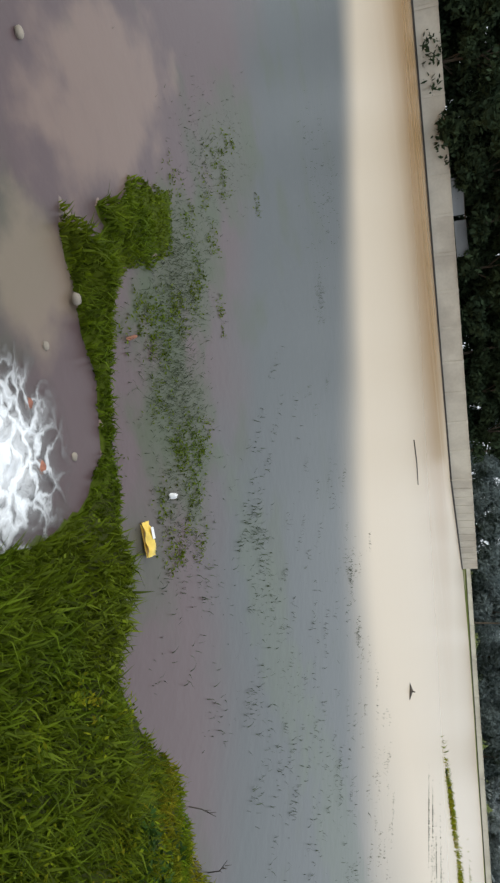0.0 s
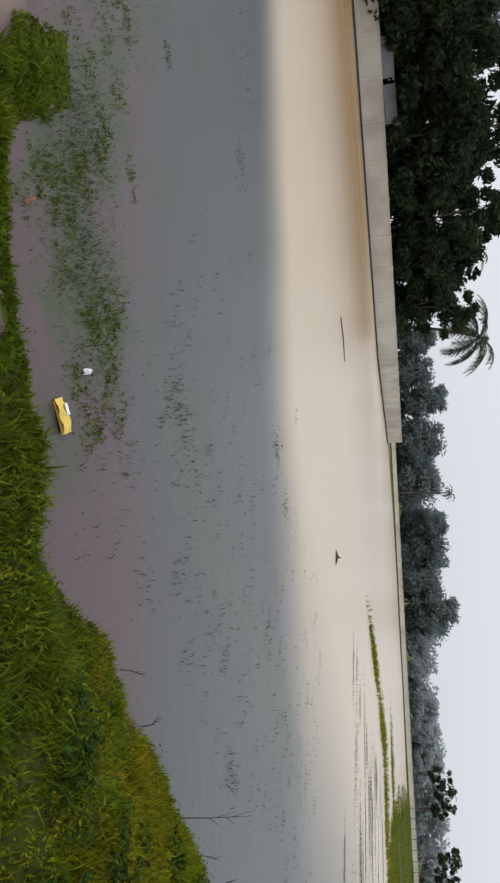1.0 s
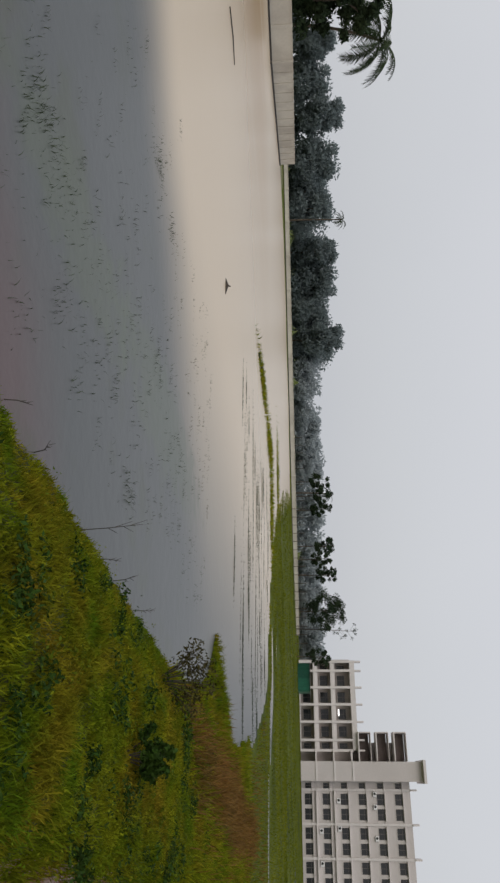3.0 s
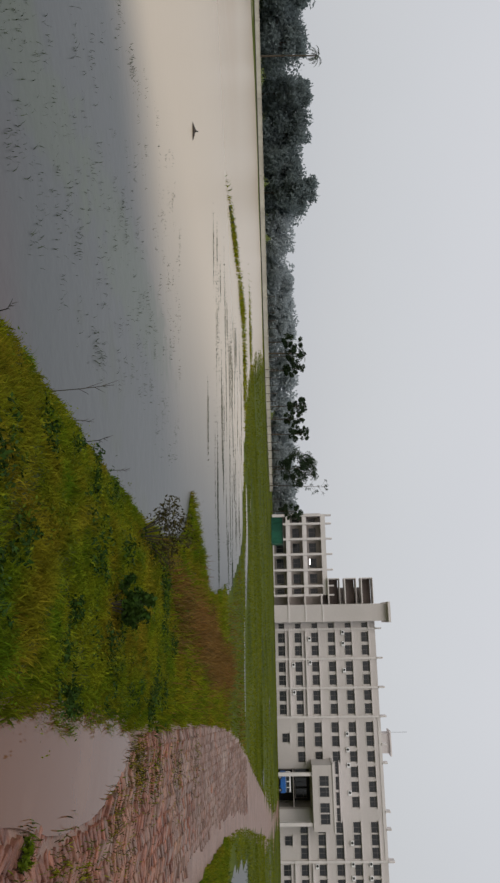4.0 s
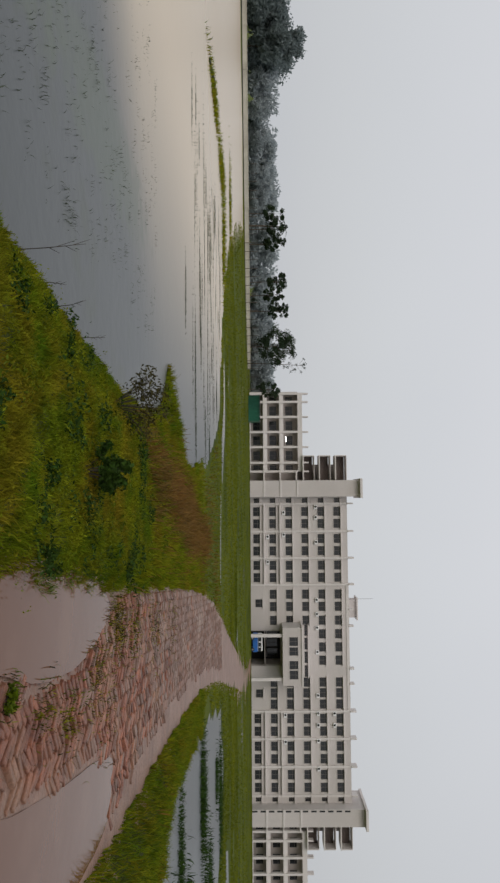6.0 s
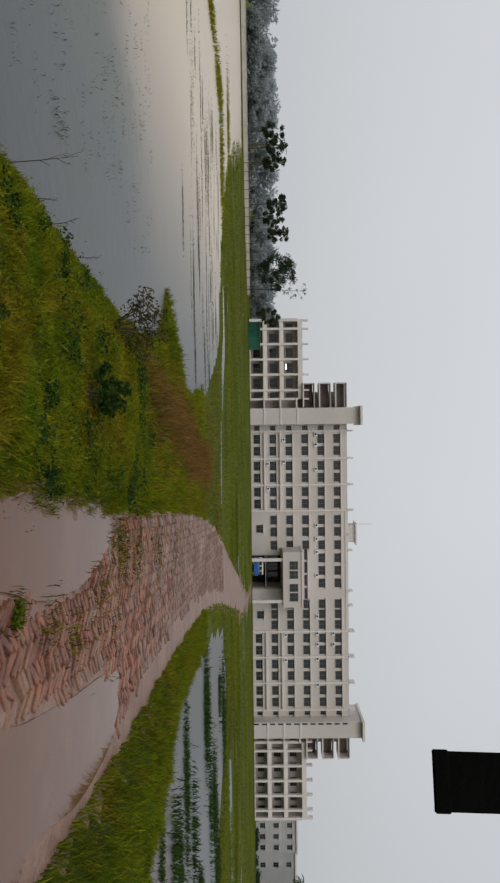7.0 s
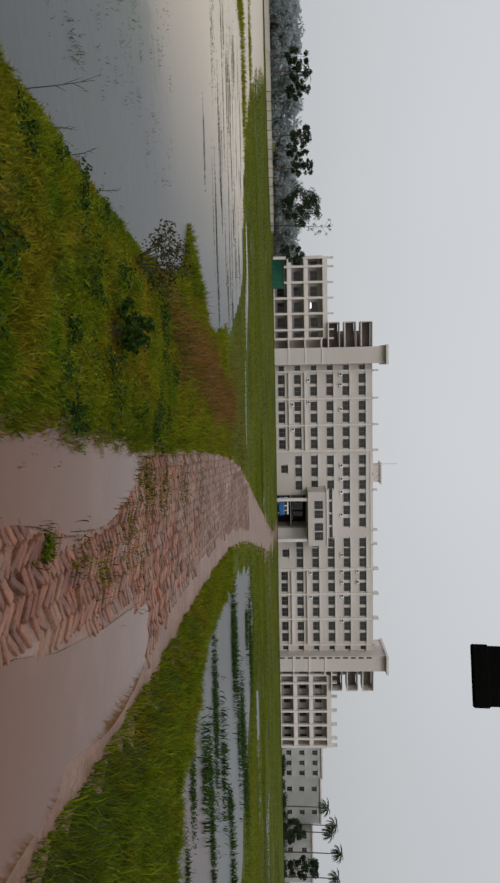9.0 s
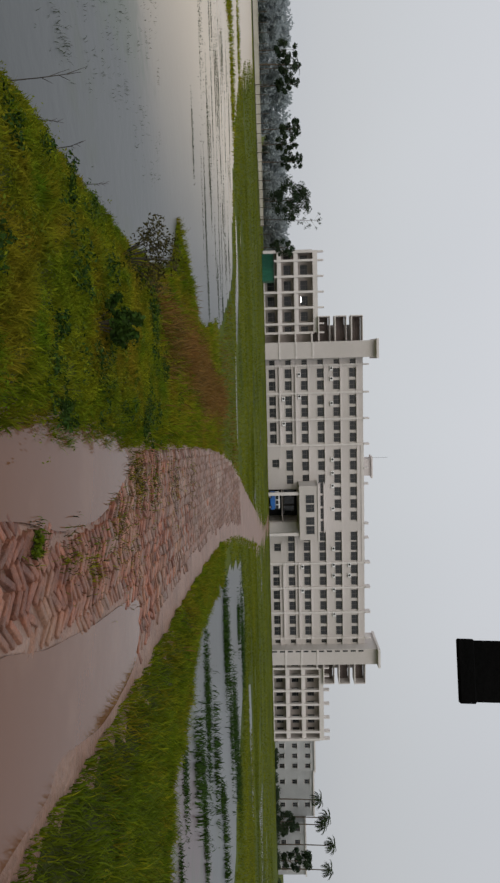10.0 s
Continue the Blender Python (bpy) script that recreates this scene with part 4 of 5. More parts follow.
def tree(seed, h, spread, count, size, label, m, leaf=None, bare=0.3, group="", trunk_r=0.16, clumps=16, puff=0.16):
    rng = np.random.default_rng(seed)
    root = thing("tree", label, "tree", group, m=m)
    lean = rng.normal(0, 0.03 * h, 2)
    pts = [(0, 0, -0.3), (lean[0] * 0.3, lean[1] * 0.3, h * 0.3), (lean[0] * 0.7, lean[1] * 0.7, h * 0.6), (lean[0], lean[1], h * 0.85)]
    limbs = [(pts, [trunk_r, trunk_r * 0.8, trunk_r * 0.5, trunk_r * 0.15])]
    cs, rs = [], []
    for i in range(clumps):
        a = rng.random() * 2 * math.pi
        z = h * (bare + (0.93 - bare) * rng.random())
        f = 1 - abs((z / h - bare) / (1 - bare) - 0.45) * 1.15
        r = spread * max(0.15, f) * (0.35 + 0.65 * rng.random())
        c = np.array([lean[0] * z / h + r * math.cos(a), lean[1] * z / h + r * math.sin(a), z])
        cs.append(c)
        rs.append(spread * (puff + 0.20 * rng.random()))
        z0 = max(0.2 * h, z - r * 0.8)
        if i < 11:
            s0 = (lean[0] * z0 / h, lean[1] * z0 / h, z0)
            limbs.append(([s0, tuple((np.array(s0) + c) / 2 + [0, 0, 0.05 * h]), tuple(c)], [trunk_r * 0.4, trunk_r * 0.25, trunk_r * 0.08]))
    part("trunk", tubes_mesh("trunk", limbs, M_BARK), root)
    v, f = leaves(rng, cs, rs, count, size)
    part("crown", tri_mesh("crown", v, f, leaf or M_LEAF, 4), root)
    return root


def palm(seed, h, frond, label, m, n=18, bend=0.08, group=""):
    rng = np.random.default_rng(seed)
    root = thing("palm_tree", label, "palm tree", group, m=m)
    b = h * bend
    top = np.array([b, 0, h])
    pts = [(b * (k / 8) ** 2, 0, -0.3 + (h + 0.3) * k / 8) for k in range(9)]
    part("trunk", tubes_mesh("trunk", [(pts, [0.17 - 0.008 * k for k in range(9)])], M_BARK, 8), root)
    for i in range(n):
        a = 2 * math.pi * i / n * 2.4 + rng.random() * 0.5
        up = 0.95 - 1.5 * (i / n)
        q = []
        p, el = top.copy(), up + 0.15
        steps = 9
        for k in range(steps + 1):
            q.append(p.copy())
            p = p + frond / steps * np.array([math.cos(a) * math.cos(el), math.sin(a) * math.cos(el), math.sin(el)])
            el -= 0.17 + 0.05 * rng.random()
        vs, fs = [], []
        side = np.array([-math.sin(a), math.cos(a), 0])
        for k in range(steps):
            w = frond * 0.17 * math.sin(math.pi * (k + 0.7) / (steps + 0.8))
            for j in range(3):
                base = q[k] + (q[k + 1] - q[k]) * j / 3
                fwd = (q[k + 1] - q[k]) * 0.9
                for s in (-1, 1):
                    tip = base + side * s * w + fwd * 0.8 + np.array([0, 0, -w * (0.25 + 0.5 * rng.random())])
                    o = len(vs)
                    vs += [base, base + fwd * 0.34, tip]
                    fs.append((o, o + 1, o + 2))
        o = len(vs)
        for k in range(steps):
            vs += [q[k] - side * 0.03, q[k] + side * 0.03, q[k + 1] + side * 0.02, q[k + 1] - side * 0.02]
            fs.append((o, o + 1, o + 2, o + 3))
            o += 4
        part("frond", mesh("frond", vs, fs, M_PALM), root)
    return root


rng0 = np.random.default_rng(5)
# the wood behind the western wall: some different trees, copied
kinds = [tree(11, 12.5, 4.2, 7000, 0.30, "dense dark broadleaf tree behind the boundary wall", pose(-66, 2, 0), bare=0.16, group="wood behind the wall", clumps=46),
         tree(12, 11.0, 4.6, 7000, 0.30, "dense dark broadleaf tree behind the boundary wall", pose(-64.5, 12, 0), bare=0.12, group="wood behind the wall", clumps=46),
         tree(13, 13.5, 3.6, 6000, 0.28, "tall dark broadleaf tree behind the boundary wall", pose(-63, 20, 0), bare=0.25, group="wood behind the wall", clumps=34),
         tree(14, 9.0, 4.4, 6000, 0.28, "low spreading dark tree behind the boundary wall", pose(-62, 27, 0), bare=0.08, group="wood behind the wall", clumps=42)]
SPOTS = [(-69, -16, 1.1), (-67, -6, 1.0), (-72, -24, 1.1), (-65, 7, 0.95), (-63.8, 16, 0.9), (-62.6, 23.5, 0.95), (-61, 31, 0.9), (-60, 34.5, 0.85), (-59, 38, 0.8),
         (-70, 4, 1.15), (-71, 13, 1.15), (-69, 22, 1.1), (-67, 29, 1.05), (-65, 36, 0.95), (-75, -8, 1.2), (-77, 8, 1.2), (-74, 18, 1.2), (-72, 27, 1.1), (-70, 35, 1.0), (-80, -20, 1.3)]
for i, (x, y, s) in enumerate(SPOTS):
    copy_thing(kinds[i % 4], pose(x, y, 0, 0, 0, 47 * i) @ Matrix.Scale(s, 4))
palm(21, 9.8, 4.6, "coconut palm leaning out at the end of the wood", pose(-61.6, 41.8, 0, 0, 0, 60), 28, 0.18)
palm(22, 9.5, 3.0, "coconut palm rising from the dark wood", pose(-64, 35, 0), 16, 0.05)

tree(15, 13.2, 2.3, 1700, 0.26, "emergent dark crown above the wood", pose(-65.5, 25.1, 0), bare=0.70, group="wood behind the wall", clumps=16)
tree(16, 10.6, 1.0, 260, 0.24, "thin dark sapling top above the wood", pose(-62.3, 36.8, 0), bare=0.82, group="wood behind the wall", trunk_r=0.08, clumps=6)
# tall trees behind the wood, with haze already in their leaf colour
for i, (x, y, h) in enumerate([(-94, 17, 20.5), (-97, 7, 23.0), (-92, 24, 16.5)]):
    tree(17 + i, h, 4.6, 2300, 0.33, "tall thin-crowned misty tree behind the wood", pose(x, y, 0), M_HAZELEAF, 0.5, "tall trees behind the wood", 0.2, 34)

# a sheet shelter just behind the boundary wall
shelter = thing("shelter", "low shelter roofed with pale plastic sheets behind the wall", "shelter", m=pose(-61.9, 18.6, 0, 0, 0, 75))
for x in (-3.0, 3.0):
    for y in (-0.75, 0.75):
        part("post", mesh("post", *tube([(x, y, -0.3), (x, y, 1.98)], [0.05, 0.04], 6), M_BARK), shelter)
for x0, x1, turn in ((-3.2, -0.25, 3), (0.2, 3.1, -4)):
    for side in (-1, 1):
        bm = bmesh.new()
        rows = [[bm.verts.new((x0 + (x1 - x0) * i / 8, side * 0.85 * j / 4, 2.92 - 0.24 * j - 0.05 * math.sin(i * 0.8) * (j % 4) * 0.5 - 0.012 * turn * i / 8)) for j in range(5)] for i in range(9)]
        for p, q in zip(rows, rows[1:]):
            for j in range(4):
                bm.faces.new((p[j], q[j], q[j + 1], p[j + 1]))
        bmesh.ops.solidify(bm, geom=bm.faces[:], thickness=0.015)
        me = bpy.data.meshes.new("sheet")
        bm.to_mesh(me)
        bm.free()
        me.materials.append(M_GREYWALL)
        part("sheet", me, shelter)
part("ridge_pole", mesh("ridge_pole", *tube([(-3.3, 0, 2.86), (3.2, 0, 2.86)], [0.04, 0.04], 6), M_BARK), shelter)
for x in (-3.0, 3.0):
    part("tie_beam", mesh("tie_beam", *tube([(x, -0.85, 1.95), (x, 0, 2.84), (x, 0.85, 1.95)], [0.03, 0.03, 0.03], 5), M_BARK), shelter)

# the tree belt beyond the far bank, its haze painted into the leaf colours
belt = [tree(31, 9.5, 4.0, 6000, 0.34, "hazy broadleaf tree in the far tree belt", pose(-98, 92, 0), M_HAZELEAF, 0.1, "far tree belt", clumps=44, puff=0.30),
        tree(32, 8.0, 4.6, 6000, 0.34, "hazy broadleaf tree in the far tree belt", pose(-92, 97, 0), M_HAZELEAF, 0.08, "far tree belt", clumps=44, puff=0.30),
        tree(33, 10.5, 3.6, 6000, 0.34, "hazy tall tree in the far tree belt", pose(-104, 88, 0), M_HAZELEAF, 0.15, "far tree belt", clumps=44, puff=0.30)]
pale = tree(36, 9.0, 4.2, 6000, 0.36, "pale misty tree far behind the bank", pose(-64, 137, 0) @ Matrix.Scale(0.66, 4), M_MISTLEAF, 0.1, "far tree belt", clumps=44, puff=0.30)
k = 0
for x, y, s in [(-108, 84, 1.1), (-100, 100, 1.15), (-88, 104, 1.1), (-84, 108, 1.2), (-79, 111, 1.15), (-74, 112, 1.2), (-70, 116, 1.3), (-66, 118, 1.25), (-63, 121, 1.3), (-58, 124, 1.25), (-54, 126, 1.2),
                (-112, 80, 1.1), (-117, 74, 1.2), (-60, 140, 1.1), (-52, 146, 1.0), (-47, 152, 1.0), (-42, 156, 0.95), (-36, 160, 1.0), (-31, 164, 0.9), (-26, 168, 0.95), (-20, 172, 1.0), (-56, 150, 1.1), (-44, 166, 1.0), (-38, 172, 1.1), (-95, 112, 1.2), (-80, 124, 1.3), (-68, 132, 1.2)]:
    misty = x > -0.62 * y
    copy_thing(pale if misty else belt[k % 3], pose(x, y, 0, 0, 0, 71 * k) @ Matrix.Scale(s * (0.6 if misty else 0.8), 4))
    k += 1
palm(34, 9.8, 2.0, "slim palm above the far tree belt", pose(-88, 95.6, 0), 14, 0.04)
palm(35, 6.8, 2.0, "slim palm above the far tree belt", pose(-49, 126, 0), 12, 0.04)

# young trees on the bank before the hostel
for i, (x, y, h, sp, b) in enumerate([(-47.6, 117, 6.6, 1.7, 0.45), (-45.2, 118, 7.2, 1.8, 0.5), (-42.6, 118, 7.0, 1.7, 0.45), (-36.4, 119, 7.2, 1.7, 0.5), (-34.0, 119, 6.6, 1.6, 0.45), (-31.6, 120, 7.4, 1.6, 0.5), (-25.6, 121, 8.4, 3.4, 0.22), (-18.6, 123, 6.2, 1.7, 0.25)]):
    tree(50 + i, h, sp, 2400 if i != 6 else 7500, 0.15, "young dark green tree on the grassy bank", pose(x, y, 0.3), None, b, "trees on the far bank", 0.09, 26 if i != 6 else 55)
bare_rng = np.random.default_rng(3)
snag = thing("bare_tree", "thin bare-topped sapling beside the young trees", "tree", m=pose(-23.0, 122, 0.3))
br = [([(0, 0, -0.3), (0.2, 0, 5), (0.5, 0, 9.6)], [0.09, 0.06, 0.02])]
for i in range(14):
    z = 5.0 + 4.4 * bare_rng.random()
    a, l = bare_rng.random() * 6.28, 0.6 + bare_rng.random()
    br.append(([(0.35, 0, z), (0.35 + l * math.cos(a), l * math.sin(a), z + 0.7 * l)], [0.025, 0.008]))
part("trunk", tubes_mesh("trunk", br, M_BARK, 5), snag)
v, f = leaves(bare_rng, [np.array(b[0][-1]) for b in br], [0.35] * len(br), 260, 0.12)
part("crown", tri_mesh("crown", v, f, M_LEAF, 4), snag)

# palms by the far house
for i, (x, y, h) in enumerate([(108.3, 165, 10.6), (113.0, 165, 12.6), (115.6, 166, 11.6), (120.4, 165, 13.8), (127.0, 165, 13.0)]):
    palm(60 + i, h, 2.7, "coconut palm before the pale house", pose(x, y, 0.3), 34, 0.03, "palms by the house")
tree(70, 8.5, 3.2, 3500, 0.25, "round dark tree beside the pale house", pose(121, 160, 0.3), None, 0.15, clumps=34)
tree(71, 5.5, 2.2, 2200, 0.25, "low leafy tree by the house", pose(112.5, 160, 0.3), None, 0.12)
tree(72, 4.5, 2.6, 2600, 0.22, "low bushes along the far lawn edge", pose(104, 150, 0.3), None, 0.05)

# ---------------- fence stakes by the young trees ----------------
fence = thing("stake_fence", "row of thin weathered bamboo stakes on the bank", "fence", m=pose(0, 0, 0))
stake = mesh("stake", *tube([(0, 0, -0.4), (0.02, 0, 1.9)], [0.05, 0.04], 6), M_BARK)
for i in range(26):
    part("stake", stake, fence, m=pose(-52 + 1.3 * i, 108 + 0.3 * i, 0.25, 0, 3 * math.sin(i * 2.1), 40 * i))

# ---------------- grass ----------------
def blades(rng, px, py, pz, h, w, lean=0.5):
    n = len(px)
    a = rng.random(n) * 2 * np.pi
    hh = h * (0.5 + rng.random(n))
    ww = w * (0.6 + 0.8 * rng.random(n))
    ln = lean * hh * (0.3 + rng.random(n))
    b = rng.random(n) * 2 * np.pi
    sx, sy = np.cos(a) * ww / 2, np.sin(a) * ww / 2
    lx, ly = np.cos(b) * ln, np.sin(b) * ln
    P = np.zeros((n, 5, 3), np.float32)
    P[:, 0] = np.stack([px - sx, py - sy, pz], 1)
    P[:, 1] = np.stack([px + sx, py + sy, pz], 1)
    P[:, 2] = np.stack([px + sx * 0.8 + lx * 0.35, py + sy * 0.8 + ly * 0.35, pz + hh * 0.6], 1)
    P[:, 3] = np.stack([px - sx * 0.8 + lx * 0.35, py - sy * 0.8 + ly * 0.35, pz + hh * 0.6], 1)
    P[:, 4] = np.stack([px + lx, py + ly, pz + hh * 0.95], 1)
    o = (np.arange(n) * 5)[:, None]
    T = np.concatenate([o + [0, 1, 2], o + [0, 2, 3], o + [3, 2, 4]], 1).reshape(-1, 3)
    return P.reshape(-1, 3), T


def scatter(rng, x0, x1, y0, y1, n, test):
    px, py = x0 + (x1 - x0) * rng.random(n), y0 + (y1 - y0) * rng.random(n)
    z = ground_height(px, py)
    k = test(px, py, z)
    return px[k], py[k], z[k] - 0.01


def grass(name, label, rng, areas, material):
    vs, ts, o = [], [], 0
    for px, py, pz, h, w, lean in areas:
        v, t = blades(rng, px, py, pz, h, w, lean)
        vs.append(v)
        ts.append(t + o)
        o += len(v)
    thing(name, label, "grass", kind="stuff", data=tri_mesh(name, np.concatenate(vs), np.concatenate(ts), material, 3))


rg = np.random.default_rng(8)
off_road = lambda x, y: road_dist(x, y) > ROAD_HALF - 0.03 + 0.08 * wob(x, y, 4.0)
dry = lambda x, y: wob(x, y, 0.9, 3.0) * 0.25 + np.exp(-(((x + 0.1 - (y - 12) * 0.13) / 0.65) ** 2 + ((y - 16) / 7.5) ** 4)) * 1.1
A = scatter(rg, -4.7, 1.0, -0.5, 9, 300000, lambda x, y, z: (z > 0.002) & off_road(x, y) & ((x > -3.15) | (y > 0.22 + 0.1 * wob(x, y, 6.0))))
tuft = lambda x, y: 0.55 * wob(x, y, 5.3, 2.0) + 0.45 * wob(x, y, 13.0, 6.0)
gap = rg.random(len(A[0])) < np.where(A[1] < 1.7, 1.0, 0.4 + 0.9 * smooth01(0.5 + tuft(A[0], A[1])))
A = tuple(v[gap] for v in A)
hA = 0.055 + 0.06 * smooth01(0.5 + 0.9 * wob(A[0], A[1], 2.2)) * rg.random(len(A[0])) + 0.06 * np.clip(tuft(A[0], A[1]), 0, 1)
hA = hA * (0.6 + 0.4 * smooth01(-depth_in(A[0], A[1], LAKE) / 0.3)) * (0.5 + 0.5 * smooth01((A[0] + 4.3) / 0.8))
lush = rg.random(len(A[0])) < smooth01((3.3 - A[1] + 0.6 * wob(A[0], A[1], 1.7)) / 1.6)
A1 = tuple(v[lush] for v in A)
A2 = tuple(v[~lush] for v in A)
grass("lush_grass", "bright lush green grass at the breach", rg, [(*A1, hA[lush] * 0.8, 0.012, 0.9)], M_LUSH)
B = scatter(rg, -3.2, 3.0, 9, 24, 120000, lambda x, y, z: (z > -0.004) & off_road(x, y) & (dry(x, y) < 0.66 + 0.28 * rg.normal(size=len(x))) & (rg.random(len(x)) > smooth01((y - 17) / 7)))
grass("bank_grass", "thick wet green grass on the bank beside the flood", rg, [(*A2, hA[~lush] * 0.9, 0.009, 0.8), (*B, 0.055 + 0.10 * smooth01(0.5 + 1.2 * tuft(B[0], B[1])), 0.014, 0.7)], M_GRASS)
C = scatter(rg, 2.8, 8.0, 2, 22, 170000, lambda x, y, z: (z > 0.0) & off_road(x, y))
hC = 0.05 + 0.11 * smooth01(0.5 + 1.2 * tuft(C[0], C[1]))
deep = rg.random(len(C[0])) < 0.30 + 0.55 * smooth01((9.0 - C[1] + 2.5 * wob(C[0], C[1], 1.1)) / 4)
for name, label, pick, material in (("verge_grass", "olive wet grass on the verge between road and ditch", ~deep, M_GRASS), ("deep_verge_grass", "deep green wet grass on the road's verge", deep, M_LUSH)):
    grass(name, label, rg, [(*(v[pick] for v in C), hC[pick], 0.012, 0.7)], material)
D = scatter(rg, -3.0, 4.5, 9, 30, 80000, lambda x, y, z: (z > 0.01) & off_road(x, y) & (dry(x, y) >= 0.52 + 0.24 * rg.normal(size=len(x))))
grass("dry_grass", "brown dried grass heads on the bank", rg, [(*D, 0.24, 0.014, 0.5)], M_DRYGRASS)
E1 = scatter(rg, -40, 30, 20, 60, 120000, lambda x, y, z: (z > 0.008) & off_road(x, y))
E2 = scatter(rg, -45, 90, 55, 140, 90000, lambda x, y, z: (z > 0.008) & off_road(x, y))
E3 = scatter(rg, 6, 70, 6, 60, 90000, lambda x, y, z: (z > 0.008) & off_road(x, y))
grass("lawn_grass", "flooded green meadow grass before the hostel", rg, [(*E1, 0.09, 0.03, 0.9), (*E2, 0.10, 0.06, 0.9), (*E3, 0.09, 0.03, 0.9)], M_LAWN)
# drowned weed beds: place, reach and number of blades
WEED_LINES = [(-10.4, 1.83, 0.45, 0.34, 500), (-8.84, 3.01, 0.11, 0.08, 260), (-7.46, 6.63, 0.06, 0.05, 110), (-7.24, 7.56, 0.06, 0.04, 80), (-9.35, 7.7, 0.06, 0.04, 50), (-4.41, 3.1, 0.06, 0.08, 90), (-4.45, 3.34, 0.06, 0.07, 90), (-4.14, 3.58, 0.09, 0.1, 90), (-3.29, 2.72, 0.06, 0.05, 40), (-2.5, 2.54, 0.06, 0.04, 30), (-3.88, 1.43, 0.06, 0.07, 120), (-7.39, 6.58, 0.06, 0.13, 150), (-7.18, 7.56, 0.06, 0.08, 80), (-4.42, 3.27, 0.06, 0.12, 160), (-2.82, 3.42, 0.06, 0.07, 60), (-2.84, 6.36, 0.06, 0.08, 60), (-4.35, 3.89, 0.06, 0.06, 60), (-7.53, 5.1, 0.14, 0.14, 60), (-2.85, 6.48, 0.06, 0.1, 120), (-3.41, 4.78, 0.08, 0.16, 80)]
# weeds standing in the water
W = []
for cx, cy, rx, ry, n in [(-4.3, 0.95, 0.5, 0.35, 4200), (-3.75, 1.5, 0.4, 0.5, 4200), (-5.4, 0.5, 0.5, 0.4, 900), (-6.3, 0.6, 0.5, 0.4, 300), (-3.3, 2.1, 0.35, 0.4, 1200), (-4.3, 4.4, 0.4, 1.3, 220), (-4.6, 6.6, 0.3, 1.5, 160), (-3.8, 3.6, 0.6, 0.8, 110), (-6.2, 5.0, 0.5, 1.6, 70), (-3.4, 9.0, 0.6, 2.5, 120), (-7.4, 6.3, 0.3, 0.4, 60), (-8.2, 7.2, 0.15, 0.2, 40),
                          (-17.3, 29.5, 0.5, 2.6, 900), (-17.0, 36, 1.0, 2.5, 1200), (-13.5, 38, 2.5, 1.2, 1200), (-20, 48, 3.0, 1.0, 900),
                          (8.5, 14, 1.0, 0.5, 300), (10.5, 18, 1.6, 0.4, 300), (13, 24, 2.2, 0.5, 400), (10, 11, 1.0, 0.4, 260), (15, 20, 1.8, 0.4, 300)]:
    px, py = cx + rx * rg.normal(size=n) * 0.6, cy + ry * rg.normal(size=n) * 0.6
    W.append((px, py, np.full(n, -0.04), 0.05 if cy < 12 else 0.2, 0.006 if cy < 12 else 0.03, 0.7))
for q in range(70):
    cx, cy, n = -13 + 13 * rg.random(), 16.5 + 18 * rg.random() ** 0.8, int(rg.integers(120, 600))
    if cx > -1.5 or cx < -0.62 * cy:
        continue
    px, py = cx + (0.4 + 1.3 * rg.random()) * rg.normal(size=n) * 0.6, cy + 0.05 * rg.normal(size=n)
    W.append((px, py, np.full(n, -0.02), 0.045, 0.013, 1.0))
for cx, cy, rx, ry, n in WEED_LINES:
    n = n // 2
    W.append((cx + 1.8 * rx * rg.normal(size=n), cy + 1.8 * ry * rg.normal(size=n), np.full(n, -0.02), 0.045, 0.007, 0.8))
for q in range(260):
    cx, cy, n = -8.5 + 5.8 * rg.random() ** 0.7, 2.2 + 10 * rg.random(), int(rg.integers(4, 16))
    if depth_in(np.array([cx]), np.array([cy]), LAKE)[0] > 0.3:
        W.append((cx + 0.12 * rg.normal(size=n), cy + 0.03 * rg.normal(size=n), np.full(n, -0.02), 0.05, 0.006, 0.8))
near_bank = [a[1].mean() < 36 and -15 < a[0].mean() < 0 for a in W]
in_ditch = [a[0].mean() > 5 for a in W]
grass("water_weeds", "thin green weeds standing in the flood water", rg, [a for a, n, d in zip(W, near_bank, in_ditch) if not n and not d], M_GRASS)
grass("drowned_weeds", "dull olive weeds half drowned in the flood water", rg, [a for a, n in zip(W, near_bank) if n], M_DROWNED)
grass("ditch_grass", "dark grass tufts standing in the ditch", rg, [a for a, d in zip(W, in_ditch) if d], M_BUSH)

# broad-leaved herbs in the grass, floating leaves over the drowned weeds
def herbs(name, label, spots, size, material, flat=0.5):
    vs, fs, o = [], [], 0
    for cx, cy, rr, hh, n in spots:
        z = np.maximum(ground_height(np.array([cx]), np.array([cy]))[0], 0.0)
        cs = np.stack([cx + rr * rg.normal(size=24) * 0.5, cy + rr * rg.normal(size=24) * 0.5, z + hh * (0.3 + 0.7 * rg.random(24))], 1)
        v, f = leaves(rg, cs, np.full(24, rr * 0.35), n, size, flat * hh / max(rr, 0.01))
        vs.append(v)
        fs.append(f + o)
        o += len(v)
    thing(name, label, "plants", kind="stuff", data=tri_mesh(name, np.concatenate(vs), np.concatenate(fs), material, 4))


